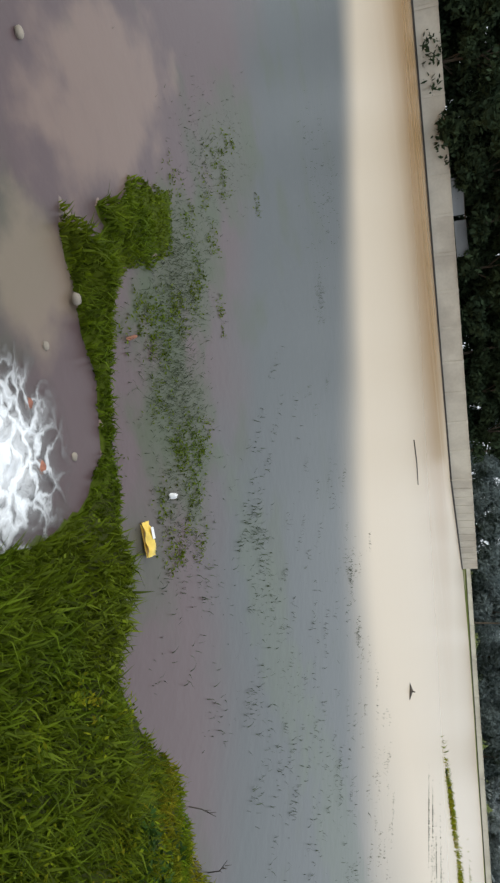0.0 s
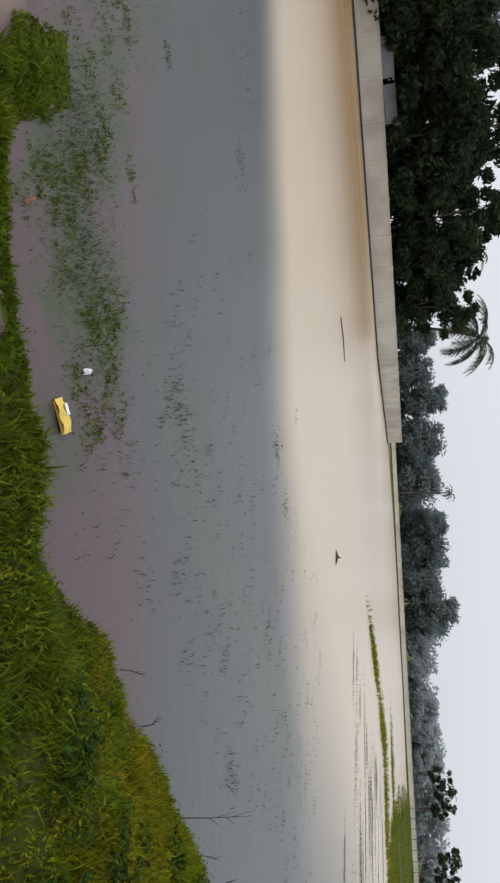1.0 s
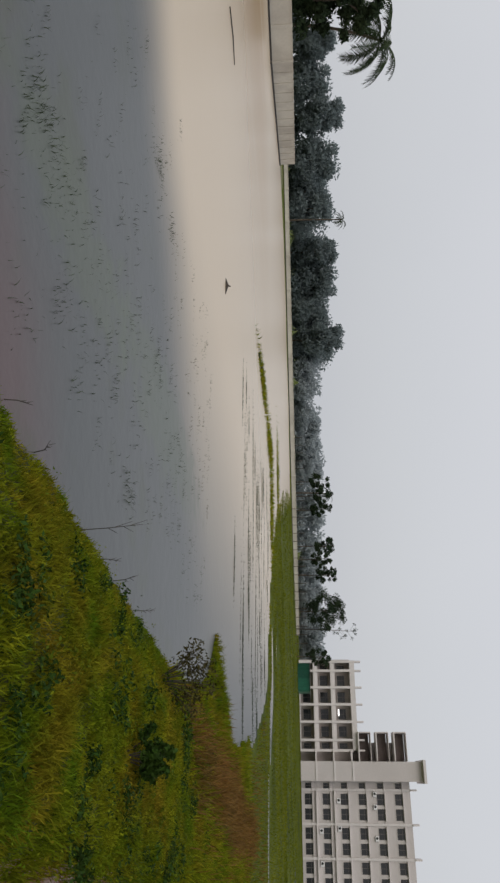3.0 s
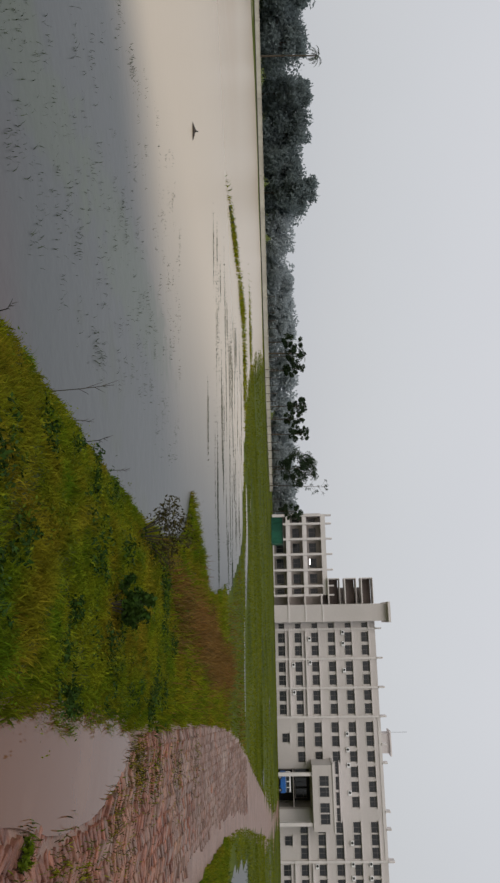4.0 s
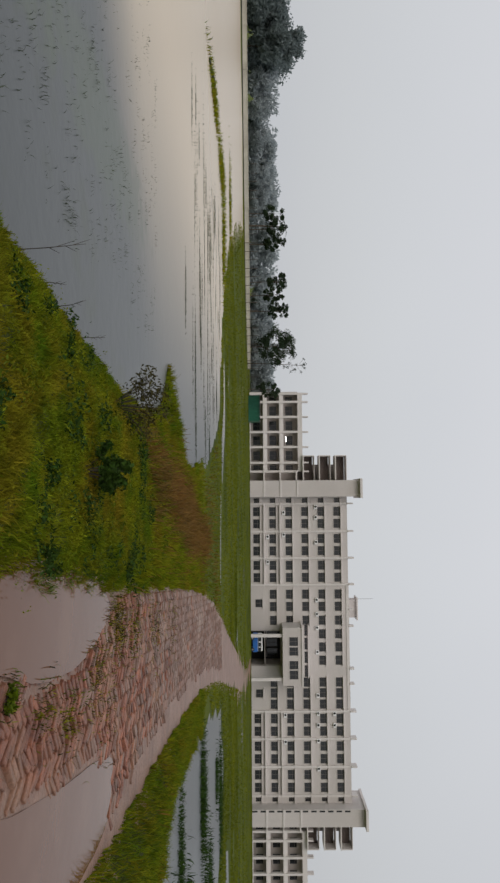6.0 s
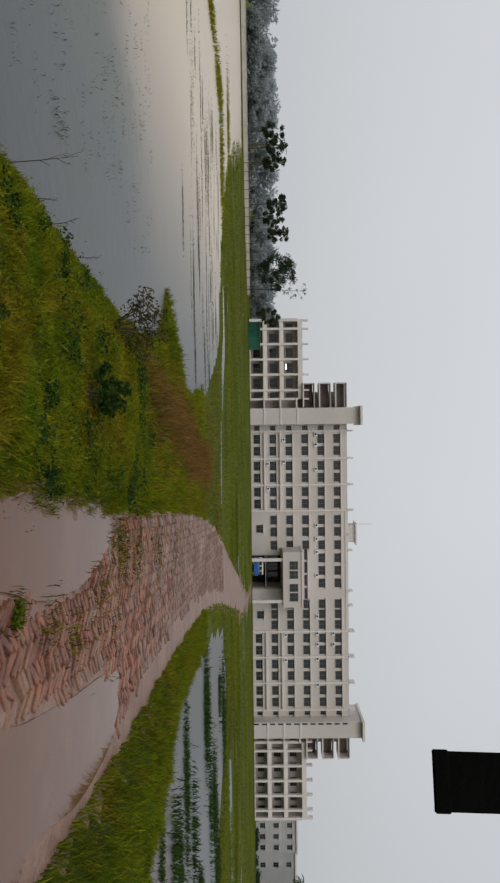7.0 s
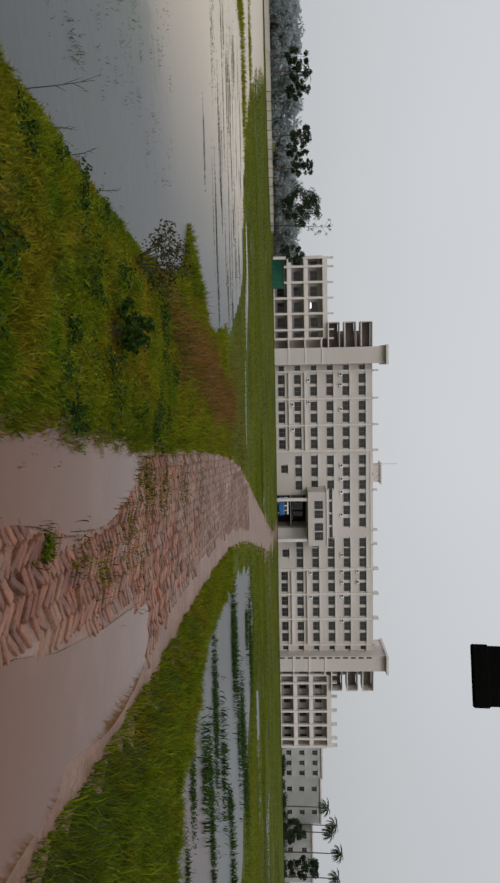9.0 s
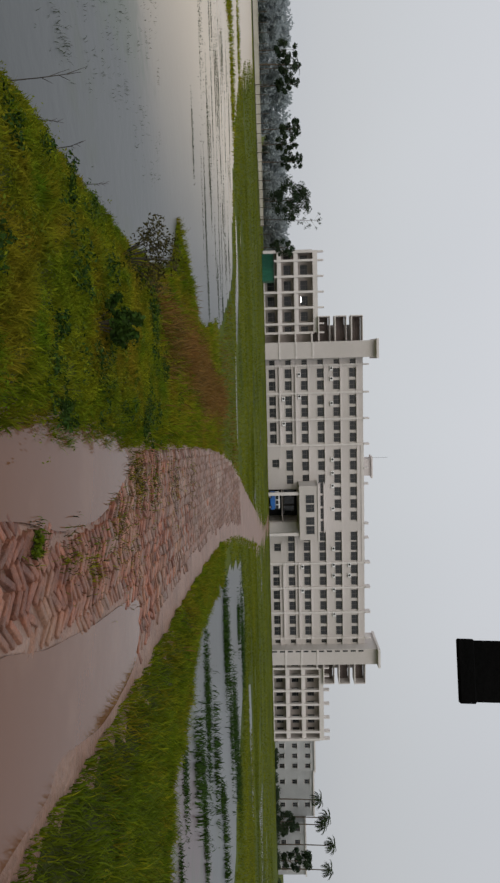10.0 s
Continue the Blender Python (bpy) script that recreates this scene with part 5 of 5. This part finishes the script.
hs = []
for q in range(520):
    cx, cy = -2.4 + 3.0 * rg.random(), 0.9 + 9.5 * rg.random() ** 0.8
    if depth_in(np.array([cx]), np.array([cy]), LAKE)[0] < -0.22 and ground_height(np.array([cx]), np.array([cy]))[0] > 0.05 and road_dist(np.array([cx]), np.array([cy]))[0] > ROAD_HALF + 0.1:
        hs.append((cx, cy, 0.10 + 0.18 * rg.random(), 0.09, int(rg.integers(40, 150))))
herbs("bank_herbs", "small-leaved green herbs through the bank grass", hs[::2], 0.012, M_GRASS)
herbs("bright_herbs", "bright green herb leaves through the bank grass", hs[1::4], 0.013, M_LUSH)
dark_spots = []
for q in range(70):
    cx, cy = -1.9 + 2.6 * rg.random(), 2.4 + 9.0 * rg.random()
    if depth_in(np.array([cx]), np.array([cy]), LAKE)[0] < -0.3 and road_dist(np.array([cx]), np.array([cy]))[0] > ROAD_HALF + 0.25:
        dark_spots.append((cx, cy, 0.10 + 0.16 * rg.random(), 0.10, int(rg.integers(60, 220))))
herbs("dark_herbs", "dark green low weeds in the bank grass", dark_spots + [(-0.1, 4.5, 0.22, 0.06, 400), (0.3, 5.1, 0.2, 0.09, 600), (0.05, 5.9, 0.3, 0.08, 700), (0.45, 7.6, 0.3, 0.1, 700), (-1.4, 2.6, 0.3, 0.07, 600), (-1.0, 3.2, 0.3, 0.07, 600), (-0.3, 6.9, 0.25, 0.07, 500), (-1.7, 6.4, 0.12, 0.06, 160)], 0.018, M_BUSH)
herbs("floating_weeds", "olive leaves of drowned weeds at the water's surface", [(-4.3 + 0.5 * rg.normal(), 0.95 + 0.3 * rg.normal(), 0.14, 0.012, 80) for q in range(12)] + [(-3.72 + 0.3 * rg.normal(), 1.55 + 0.4 * rg.normal(), 0.14, 0.012, 80) for q in range(14)] + [(-5.6 + 0.6 * rg.normal(), 0.55 + 0.3 * rg.normal(), 0.14, 0.01, 50) for q in range(7)] + [(-3.3 + 0.2 * rg.normal(), 2.1 + 0.2 * rg.normal(), 0.13, 0.012, 90) for q in range(8)], 0.011, M_LUSH, 1.0)

DW = []
for cx, cy, rx, ry, n, hh in [(9.1, 22.5, 1.6, 0.5, 1500, 0.32), (8.4, 16.4, 1.9, 0.45, 1500, 0.2), (13.8, 25.8, 1.6, 0.5, 1100, 0.3), (7.5, 12.2, 1.0, 0.3, 900, 0.14), (10.2, 15.0, 1.7, 0.3, 1100, 0.2), (11.5, 30, 0.9, 0.4, 500, 0.3), (8.9, 11.2, 0.8, 0.25, 500, 0.15), (12.8, 19.5, 0.5, 0.2, 300, 0.28), (13.4, 33, 2.4, 0.9, 1400, 0.3), (17, 27, 2.0, 1.0, 1400, 0.3)]:
    px, py = cx + rx * rg.normal(size=n) * 0.6, cy + ry * rg.normal(size=n) * 0.6
    DW.append((px, py, np.full(n, -0.04), hh * 0.6, 0.022, 0.9))
grass("ditch_weeds", "dark green reeds and weeds standing in the ditch", rg, DW, M_BUSH)

hv, hf = leaves(rg, np.stack([84 + 55 * rg.random(90), 148 + 3 * rg.random(90), 0.4 + 0.5 * rg.random(90)], 1), 0.5 + 0.6 * rg.random(90), 9000, 0.16)
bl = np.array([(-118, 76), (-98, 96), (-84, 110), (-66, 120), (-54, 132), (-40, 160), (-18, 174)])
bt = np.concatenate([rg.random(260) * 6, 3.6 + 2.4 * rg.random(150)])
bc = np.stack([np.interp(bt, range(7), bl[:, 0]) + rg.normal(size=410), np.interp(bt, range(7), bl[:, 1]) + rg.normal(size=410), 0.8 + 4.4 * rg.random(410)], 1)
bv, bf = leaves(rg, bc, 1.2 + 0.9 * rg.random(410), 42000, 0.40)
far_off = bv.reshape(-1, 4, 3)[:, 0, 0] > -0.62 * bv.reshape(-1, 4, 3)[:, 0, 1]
# both thickets carry distance haze in their leaf colours
thing("thicket", "hazy undergrowth filling the far tree belt", "thicket", kind="stuff", data=tri_mesh("thicket", bv.reshape(-1, 4, 3)[~far_off].reshape(-1, 3), bf[:(~far_off).sum()], M_HAZELEAF, 4))
thing("thicket", "pale misty undergrowth beyond the young trees", "thicket", kind="stuff", data=tri_mesh("pale_thicket", bv.reshape(-1, 4, 3)[far_off].reshape(-1, 3), bf[:far_off.sum()], M_MISTLEAF, 4))
wl = np.array([(-78, -30), (-70, -10), (-66, 8), (-63, 22), (-59.5, 39)])
wt = rg.random(230) * 4
wc = np.stack([np.interp(wt, range(5), wl[:, 0]) - 2.2 * rg.random(230), np.interp(wt, range(5), wl[:, 1]) + rg.normal(size=230), 0.6 + 5.2 * rg.random(230)], 1)
wv, wf = leaves(rg, wc, 0.9 + 0.8 * rg.random(230), 30000, 0.26)
thing("undergrowth", "dark undergrowth filling the wood behind the wall", "undergrowth", kind="stuff", data=tri_mesh("undergrowth", wv, wf, M_LEAF, 4))
thing("hedge", "low dark scrub along the far edge of the meadow", "hedge", kind="stuff", data=tri_mesh("hedge", hv, hf, M_LEAF, 4))

# ---------------- bush, shrubs, sticks, litter ----------------
def shrub(seed, name, label, x, y, r, h, n, size, material, stems=9):
    rng = np.random.default_rng(seed)
    z = float(ground_height(np.array([x]), np.array([y]))[0])
    root = thing(name, label, "shrub", m=pose(x, y, z))
    st, tips = [], []
    for i in range(stems):
        a, f = rng.random() * 6.28, rng.random() ** 0.5
        tip = np.array([r * f * math.cos(a), r * f * math.sin(a), h * (1 - 0.5 * f * f)])
        st.append(([(0, 0, -0.05), tuple(tip * 0.5 + [0, 0, 0.05 * h]), tuple(tip)], [0.005, 0.004, 0.002]))
        tips += [tip, tip * 0.72]
    part("stem", tubes_mesh("stem", st, M_TWIG, 5), root)
    v, f = leaves(rng, tips, [r * 0.28] * len(tips), n, size)
    part("foliage", tri_mesh("foliage", v, f, material, 4), root)
    return root


shrub(1, "shrub", "dark green broad-leaved shrub on the grassy bank", -0.31, 5.85, 0.22, 0.36, 1300, 0.026, M_BUSH)
shrub(2, "shrub", "sparse dark shrub overhanging the water's edge", -1.12, 7.85, 0.44, 0.62, 900, 0.022, M_SPRIG, 22)
shrub(5, "tuft", "small green tuft growing between the road bricks", 1.23, 4.72, 0.08, 0.09, 120, 0.025, M_LUSH)

trng = np.random.default_rng(9)
twigs = [(-1.9, 5.0, 0.5, 0.06), (-1.85, 5.6, 0.16, 0.5), (-1.8, 6.2, 0.22, -0.4), (-1.7, 7.0, 0.2, 0.3), (-2.1, 4.0, 0.14, -0.6), (-2.2, 3.4, 0.12, 0.4)]
for i, (x, y, l, a) in enumerate(twigs):
    t = thing("twig", "thin bare forked twig standing at the water's edge", "twig", "twigs on the bank", m=pose(x, y, 0.02))
    br = [([(0, 0, -0.1), (-l * 0.04, a * 0.1, l * 0.45), (-l * 0.1, a * 0.3, l)], [0.0045, 0.0035, 0.0015])]
    for q in range(4):
        s = 0.45 + 0.12 * q
        br.append(([(-l * 0.1 * s, a * 0.25 * s, l * s), (-l * (0.1 * s + 0.16 * (1 if q % 2 else -1)), a * 0.25 * s + 0.2 * l * (1 if q % 2 else -1), l * (s + 0.22))], [0.003, 0.001]))
    part("stem", tubes_mesh("stem", br, M_TWIG, 5), t)

# things adrift on the flood
drift = thing("floating_branch", "dark branch stub floating on the silty water", "branch", m=pose(-11.25, 14.05, 0))
part("stem", tubes_mesh("stem", [([(-0.22, 0, -0.03), (0, 0.03, 0.03), (0.26, 0.02, 0.0)], [0.03, 0.05, 0.015]), ([(0, 0.03, 0.02), (0.04, 0.02, 0.13)], [0.035, 0.01])], M_TWIG, 7), drift)
pole = thing("floating_pole", "thin dark bamboo pole floating on the water", "pole", m=pose(-20.3, 13.85, 0.02, 0, 0, 73))
part("stem", tubes_mesh("stem", [([(-0.8, 0, 0), (0, 0.02, 0.02), (0.8, 0, 0)], [0.02, 0.022, 0.014])], M_TWIG, 6), pole)
pole2 = thing("floating_pole", "thin dark bamboo pole floating on the water", "pole", m=pose(-17.6, 29.0, 0.02, 0, 0, 100))
part("stem", tubes_mesh("stem", [([(-2.4, 0, 0), (0, 0.1, 0.04), (2.4, 0, 0)], [0.06, 0.06, 0.03])], M_TWIG, 6), pole2)

# a yellow snack wrapper and bits of litter
def wrapper(label, x, y, z, w, l, material, turn, mark=None):
    root = thing("wrapper", label, "litter", m=pose(x, y, z, 8, -6, turn))
    vs, fs = [], []
    nx_, ny_ = 9, 13
    for j in range(ny_):
        for i in range(nx_):
            u_, v_ = i / (nx_ - 1) - 0.5, j / (ny_ - 1) - 0.5
            puff = 0.028 * max(0, 1 - (2 * abs(v_)) ** 3) * max(0, 1 - (2 * abs(u_)) ** 2)
            vs.append((u_ * w, v_ * l, 0.012 + puff + 0.006 * math.sin(9 * u_ + 13 * v_)))
    for j in range(ny_ - 1):
        for i in range(nx_ - 1):
            fs.append((j * nx_ + i, j * nx_ + i + 1, (j + 1) * nx_ + i + 1, (j + 1) * nx_ + i))
    n = len(vs)
    vs += [(a, b, -0.004) for a, b, c in vs]
    fs += [tuple(q + n for q in reversed(f)) for f in fs]
    part("foil", mesh("foil", vs, fs, material, True), root)
    if mark:
        part("print", boxes_mesh("print", mark, (-w * 0.22, w * 0.24, -l * 0.32, l * 0.02, 0.0425, 0.0445), bevel=0.0008), root, "pale printed panel")
    return root


wrapper("crumpled yellow snack wrapper at the grass edge", -2.80, 1.88, 0.012, 0.085, 0.19, M_YELLOW, -33, M_WHITE)
wrapper("small white scrap of wrapping afloat by the bank", -3.23, 1.92, 0.005, 0.035, 0.06, M_WHITE, 50)
wrapper("small orange-brown scrap among the drowned grass", -3.37, 0.95, 0.01, 0.02, 0.06, M_BRICK, 75)


def stone(seed, x, y, z, r, label, material=None):
    bm_ = bmesh.new()
    bmesh.ops.create_icosphere(bm_, subdivisions=2, radius=r)
    for v_ in bm_.verts:
        v_.co *= 1 + 0.25 * noise.noise(v_.co * (2.2 / r) + Vector((seed, 0, 0)))
        v_.co.z *= 0.6
    me_ = bpy.data.meshes.new("stone")
    bm_.to_mesh(me_)
    bm_.free()
    me_.materials.append(material or M_STONE)
    me_.polygons.foreach_set("use_smooth", [True] * len(me_.polygons))
    thing("stone", label, "stone", "stones by the pool", data=me_, m=pose(x, y, z, 0, 0, seed * 40))


stone(1, -2.95, 0.55, 0.03, 0.032, "pale wet stone on the grassy strip")
stone(2, -2.62, 0.62, 0.0, 0.022, "pale wet stone in the running water")
stone(3, -3.30, -0.52, 0.01, 0.028, "pale wet stone beside the breach")
stone(4, -2.35, 0.75, 0.0, 0.03, "brown brick bat in the running water", M_BRICK)
stone(5, -2.25, 1.0, 0.0, 0.035, "brown brick bat in the running water", M_BRICK)
stone(6, -2.5, 1.12, 0.0, 0.022, "pale wet stone at the pool's edge")

# water spilling over: a churned foam sheet
fx, fy = np.linspace(-2.65, -1.3, 110), np.linspace(0.1, 1.4, 110)
FX, FY2 = np.meshgrid(fx, fy)
d = np.hypot((FX + 2.05) / 0.46, (FY2 - 0.83) / 0.42) + 0.1 * wob(FX, FY2, 9, 4)
churn = np.abs(wob(FX, FY2, 17, 1)) * 0.6 + np.abs(wob(FX, FY2, 41, 2)) * 0.4
FZ = 0.004 + 0.025 * np.clip(1.1 - d, 0, 1) * (0.5 + churn) - 0.02 * smooth01((d - 1.35) / 0.3)
fi = np.arange(FX.size).reshape(FX.shape)
fq = np.stack([fi[:-1, :-1], fi[:-1, 1:], fi[1:, 1:], fi[1:, :-1]], -1).reshape(-1, 4)
foam_me = tri_mesh("foam", np.stack([FX, FY2, FZ], -1).reshape(-1, 3), fq, M_FOAM, 4)
foam_me.polygons.foreach_set("use_smooth", [True] * len(foam_me.polygons))
thing("foam", "white churning foam where flood water spills through", "foam", kind="stuff", data=foam_me)

# ---------------- the black strap that dangles before the lens ----------------
strap_at = Vector((0.229, 0.500, 1.893))
strap = thing("hanging_strap", "black cloth strap end hanging from above", "strap", m=Matrix.Translation(strap_at) @ pose(0, 0, 0, 0, 2, -20))
part("webbing", boxes_mesh("webbing", M_BLACK, (-0.0215, 0.0215, -0.0015, 0.0015, 0.0, 0.30), bevel=0.001), strap)
part("hem", boxes_mesh("hem", M_BLACK, (-0.0225, 0.0225, -0.003, 0.003, 0.0, 0.012), bevel=0.001), strap)

# ---------------- puddles ----------------
def puddle(poly, label):
    n = len(poly)
    # rounded outline
    pts = []
    for i in range(n):
        a, b, c, e_ = (Vector(poly[(i + q) % n]) for q in (-1, 0, 1, 2))
        for s in range(6):
            t_ = s / 6
            p = 0.5 * ((2 * b) + (c - a) * t_ + (2 * a - 5 * b + 4 * c - e_) * t_ ** 2 + (3 * b - a - 3 * c + e_) * t_ ** 3)
            pts.append((p.x + 0.015 * noise.noise(Vector((p.x * 9, p.y * 9, 0))), p.y + 0.015 * noise.noise(Vector((p.x * 9, p.y * 9, 5))), 0))
    bm_ = bmesh.new()
    f_ = bm_.faces.new([bm_.verts.new(p) for p in pts])
    bmesh.ops.triangulate(bm_, faces=[f_])
    me_ = bpy.data.meshes.new("puddle")
    bm_.to_mesh(me_)
    bm_.free()
    me_.materials.append(M_PUDDLE)
    thing("puddle", label, "puddle", "puddles on the road", data=me_, m=pose(0, 0, 0.0895))


puddle(PUD_L, "still pinkish-brown puddle along the road's grassy edge")
puddle(PUD_R, "still pinkish-brown puddle in the wheel track")

# ---------------- the herringbone brick road ----------------
road = thing("road", "worn herringbone brick road with mud and puddles", "road", kind="structure")
L_, W_ = 0.243, 0.076
GAP = 0.013
brick_meshes = []
for q in range(6):
    rr = random.Random(q)
    bm_ = bmesh.new()
    box(bm_, -L_ / 2 + GAP / 2, L_ / 2 - GAP / 2, -W_ / 2 + GAP / 2, W_ / 2 - GAP / 2, -0.06, 0.0)
    for v_ in bm_.verts:
        if v_.co.z > -0.01:
            v_.co.x *= 0.965
            v_.co.y *= 0.85
            v_.co += Vector((rr.uniform(-0.004, 0.004), rr.uniform(-0.003, 0.003), rr.uniform(-0.005, 0.004)))
    top_e = [e_ for e_ in bm_.edges if all(v_.co.z > -0.02 for v_ in e_.verts)]
    bmesh.ops.bevel(bm_, geom=top_e, offset=0.006, segments=1, affect="EDGES")
    me_ = bpy.data.meshes.new("brick")
    bm_.to_mesh(me_)
    bm_.free()
    me_.materials.append(M_BRICK)
    brick_meshes.append(me_)
brng = np.random.default_rng(4)
cand = []
for i in range(-190, 330):
    for j in range(-75, 75):
        for kind in (0, 1):
            ox, oy = i * W_ + j * L_, i * W_ - j * L_
            if kind == 0:
                cx, cy, ang = ox + L_ / 2, oy + W_ / 2, 0
            else:
                cx, cy, ang = ox + W_ / 2, oy + W_ + L_ / 2, 90
            c45 = math.cos(radians(38)), math.sin(radians(38))
            X_, Y_ = c45[0] * cx - c45[1] * cy + 2.2, c45[1] * cx + c45[0] * cy + 9
            if 2.5 < Y_ < 33 and -0.5 < X_ < 9.5:
                cand.append((X_, Y_, ang + 38))
cand = np.array(cand)
bx, by = cand[:, 0], cand[:, 1]
shift = np.interp(by, [p[1] for p in ROAD], [p[0] for p in ROAD])
inner = bx - shift
ragged = 0.16 * wob(bx, by, 2.1, 7.0)
keep = (inner > -ROAD_HALF + 0.08 + ragged) & (inner < ROAD_HALF - 0.25 + ragged - 0.32 * smooth01((by - 7) / 5)) & (brng.random(len(bx)) > 0.6 * smooth01((by - 24) / 9)) & (brng.random(len(bx)) > 0.035)
sunk = np.maximum(depth_in(bx, by, PUD_L), depth_in(bx, by, PUD_R))
keep &= sunk < 0.22
cand, sunk = cand[keep], sunk[keep]
hz = 0.104 + 0.014 * wob(cand[:, 0], cand[:, 1], 2.7) + brng.normal(0, 0.006, len(cand)) - 0.055 * smooth01((sunk + 0.14) / 0.28)
near = np.argsort(np.hypot(cand[:, 0] - 1.7, cand[:, 1] - 4.6))[:300]
is_near = np.zeros(len(cand), bool)
is_near[near] = True
rest_v, rest_f, off = {0: [], 1: []}, {0: [], 1: []}, {0: 0, 1: 0}
base = [(np.array([v_.co[:] for v_ in me_.vertices]), [tuple(p.vertices) for p in me_.polygons]) for me_ in brick_meshes]
for q, ((X_, Y_, ang), z_) in enumerate(zip(cand, hz)):
    m = pose(X_, Y_, z_, brng.normal(0, 6.5), brng.normal(0, 3.0), ang + brng.normal(0, 8.0))
    b_ = int(brng.integers(6))
    if is_near[q]:
        part("brick", brick_meshes[b_], road, m=m)
    else:
        v_, f_ = base[b_]
        mm = np.array(m)
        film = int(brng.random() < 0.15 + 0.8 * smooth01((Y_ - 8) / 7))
        rest_v[film].append(v_ @ mm[:3, :3].T + mm[:3, 3])
        rest_f[film] += [tuple(a + off[film] for a in f) for f in f_]
        off[film] += len(v_)
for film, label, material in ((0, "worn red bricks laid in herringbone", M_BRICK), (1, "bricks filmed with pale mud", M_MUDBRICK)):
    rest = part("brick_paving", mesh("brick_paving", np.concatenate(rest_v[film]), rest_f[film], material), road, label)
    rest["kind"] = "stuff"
# grass tufts between the bricks
tq = np.random.default_rng(6)
tx, ty = [], []
for cx, cy, s, n in [(1.5, 8.6, 0.35, 500), (1.6, 9.6, 0.4, 600), (1.75, 7.4, 0.3, 350), (1.85, 6.4, 0.25, 250), (1.6, 5.6, 0.25, 200), (2.2, 8.0, 0.4, 200), (2.0, 11.5, 0.5, 500), (1.3, 8.4, 0.3, 400), (2.3, 14, 0.6, 400), (1.25, 4.8, 0.12, 160)]:
    tx.append(cx + s * tq.normal(size=n) * 0.6)
    ty.append(cy + 1.3 * s * tq.normal(size=n) * 0.6)
tx, ty = np.concatenate(tx), np.concatenate(ty)
dead = tq.random(len(tx)) < 0.55
for name, label, pick, material in (("joint_grass", "olive grass sprouting between the road bricks", ~dead, M_GRASS), ("joint_straw", "brown withered grass between the road bricks", dead, M_SPRIG)):
    grass(name, label, tq, [(tx[pick], ty[pick], np.full(pick.sum(), 0.085), 0.05, 0.009, 0.9)], material)
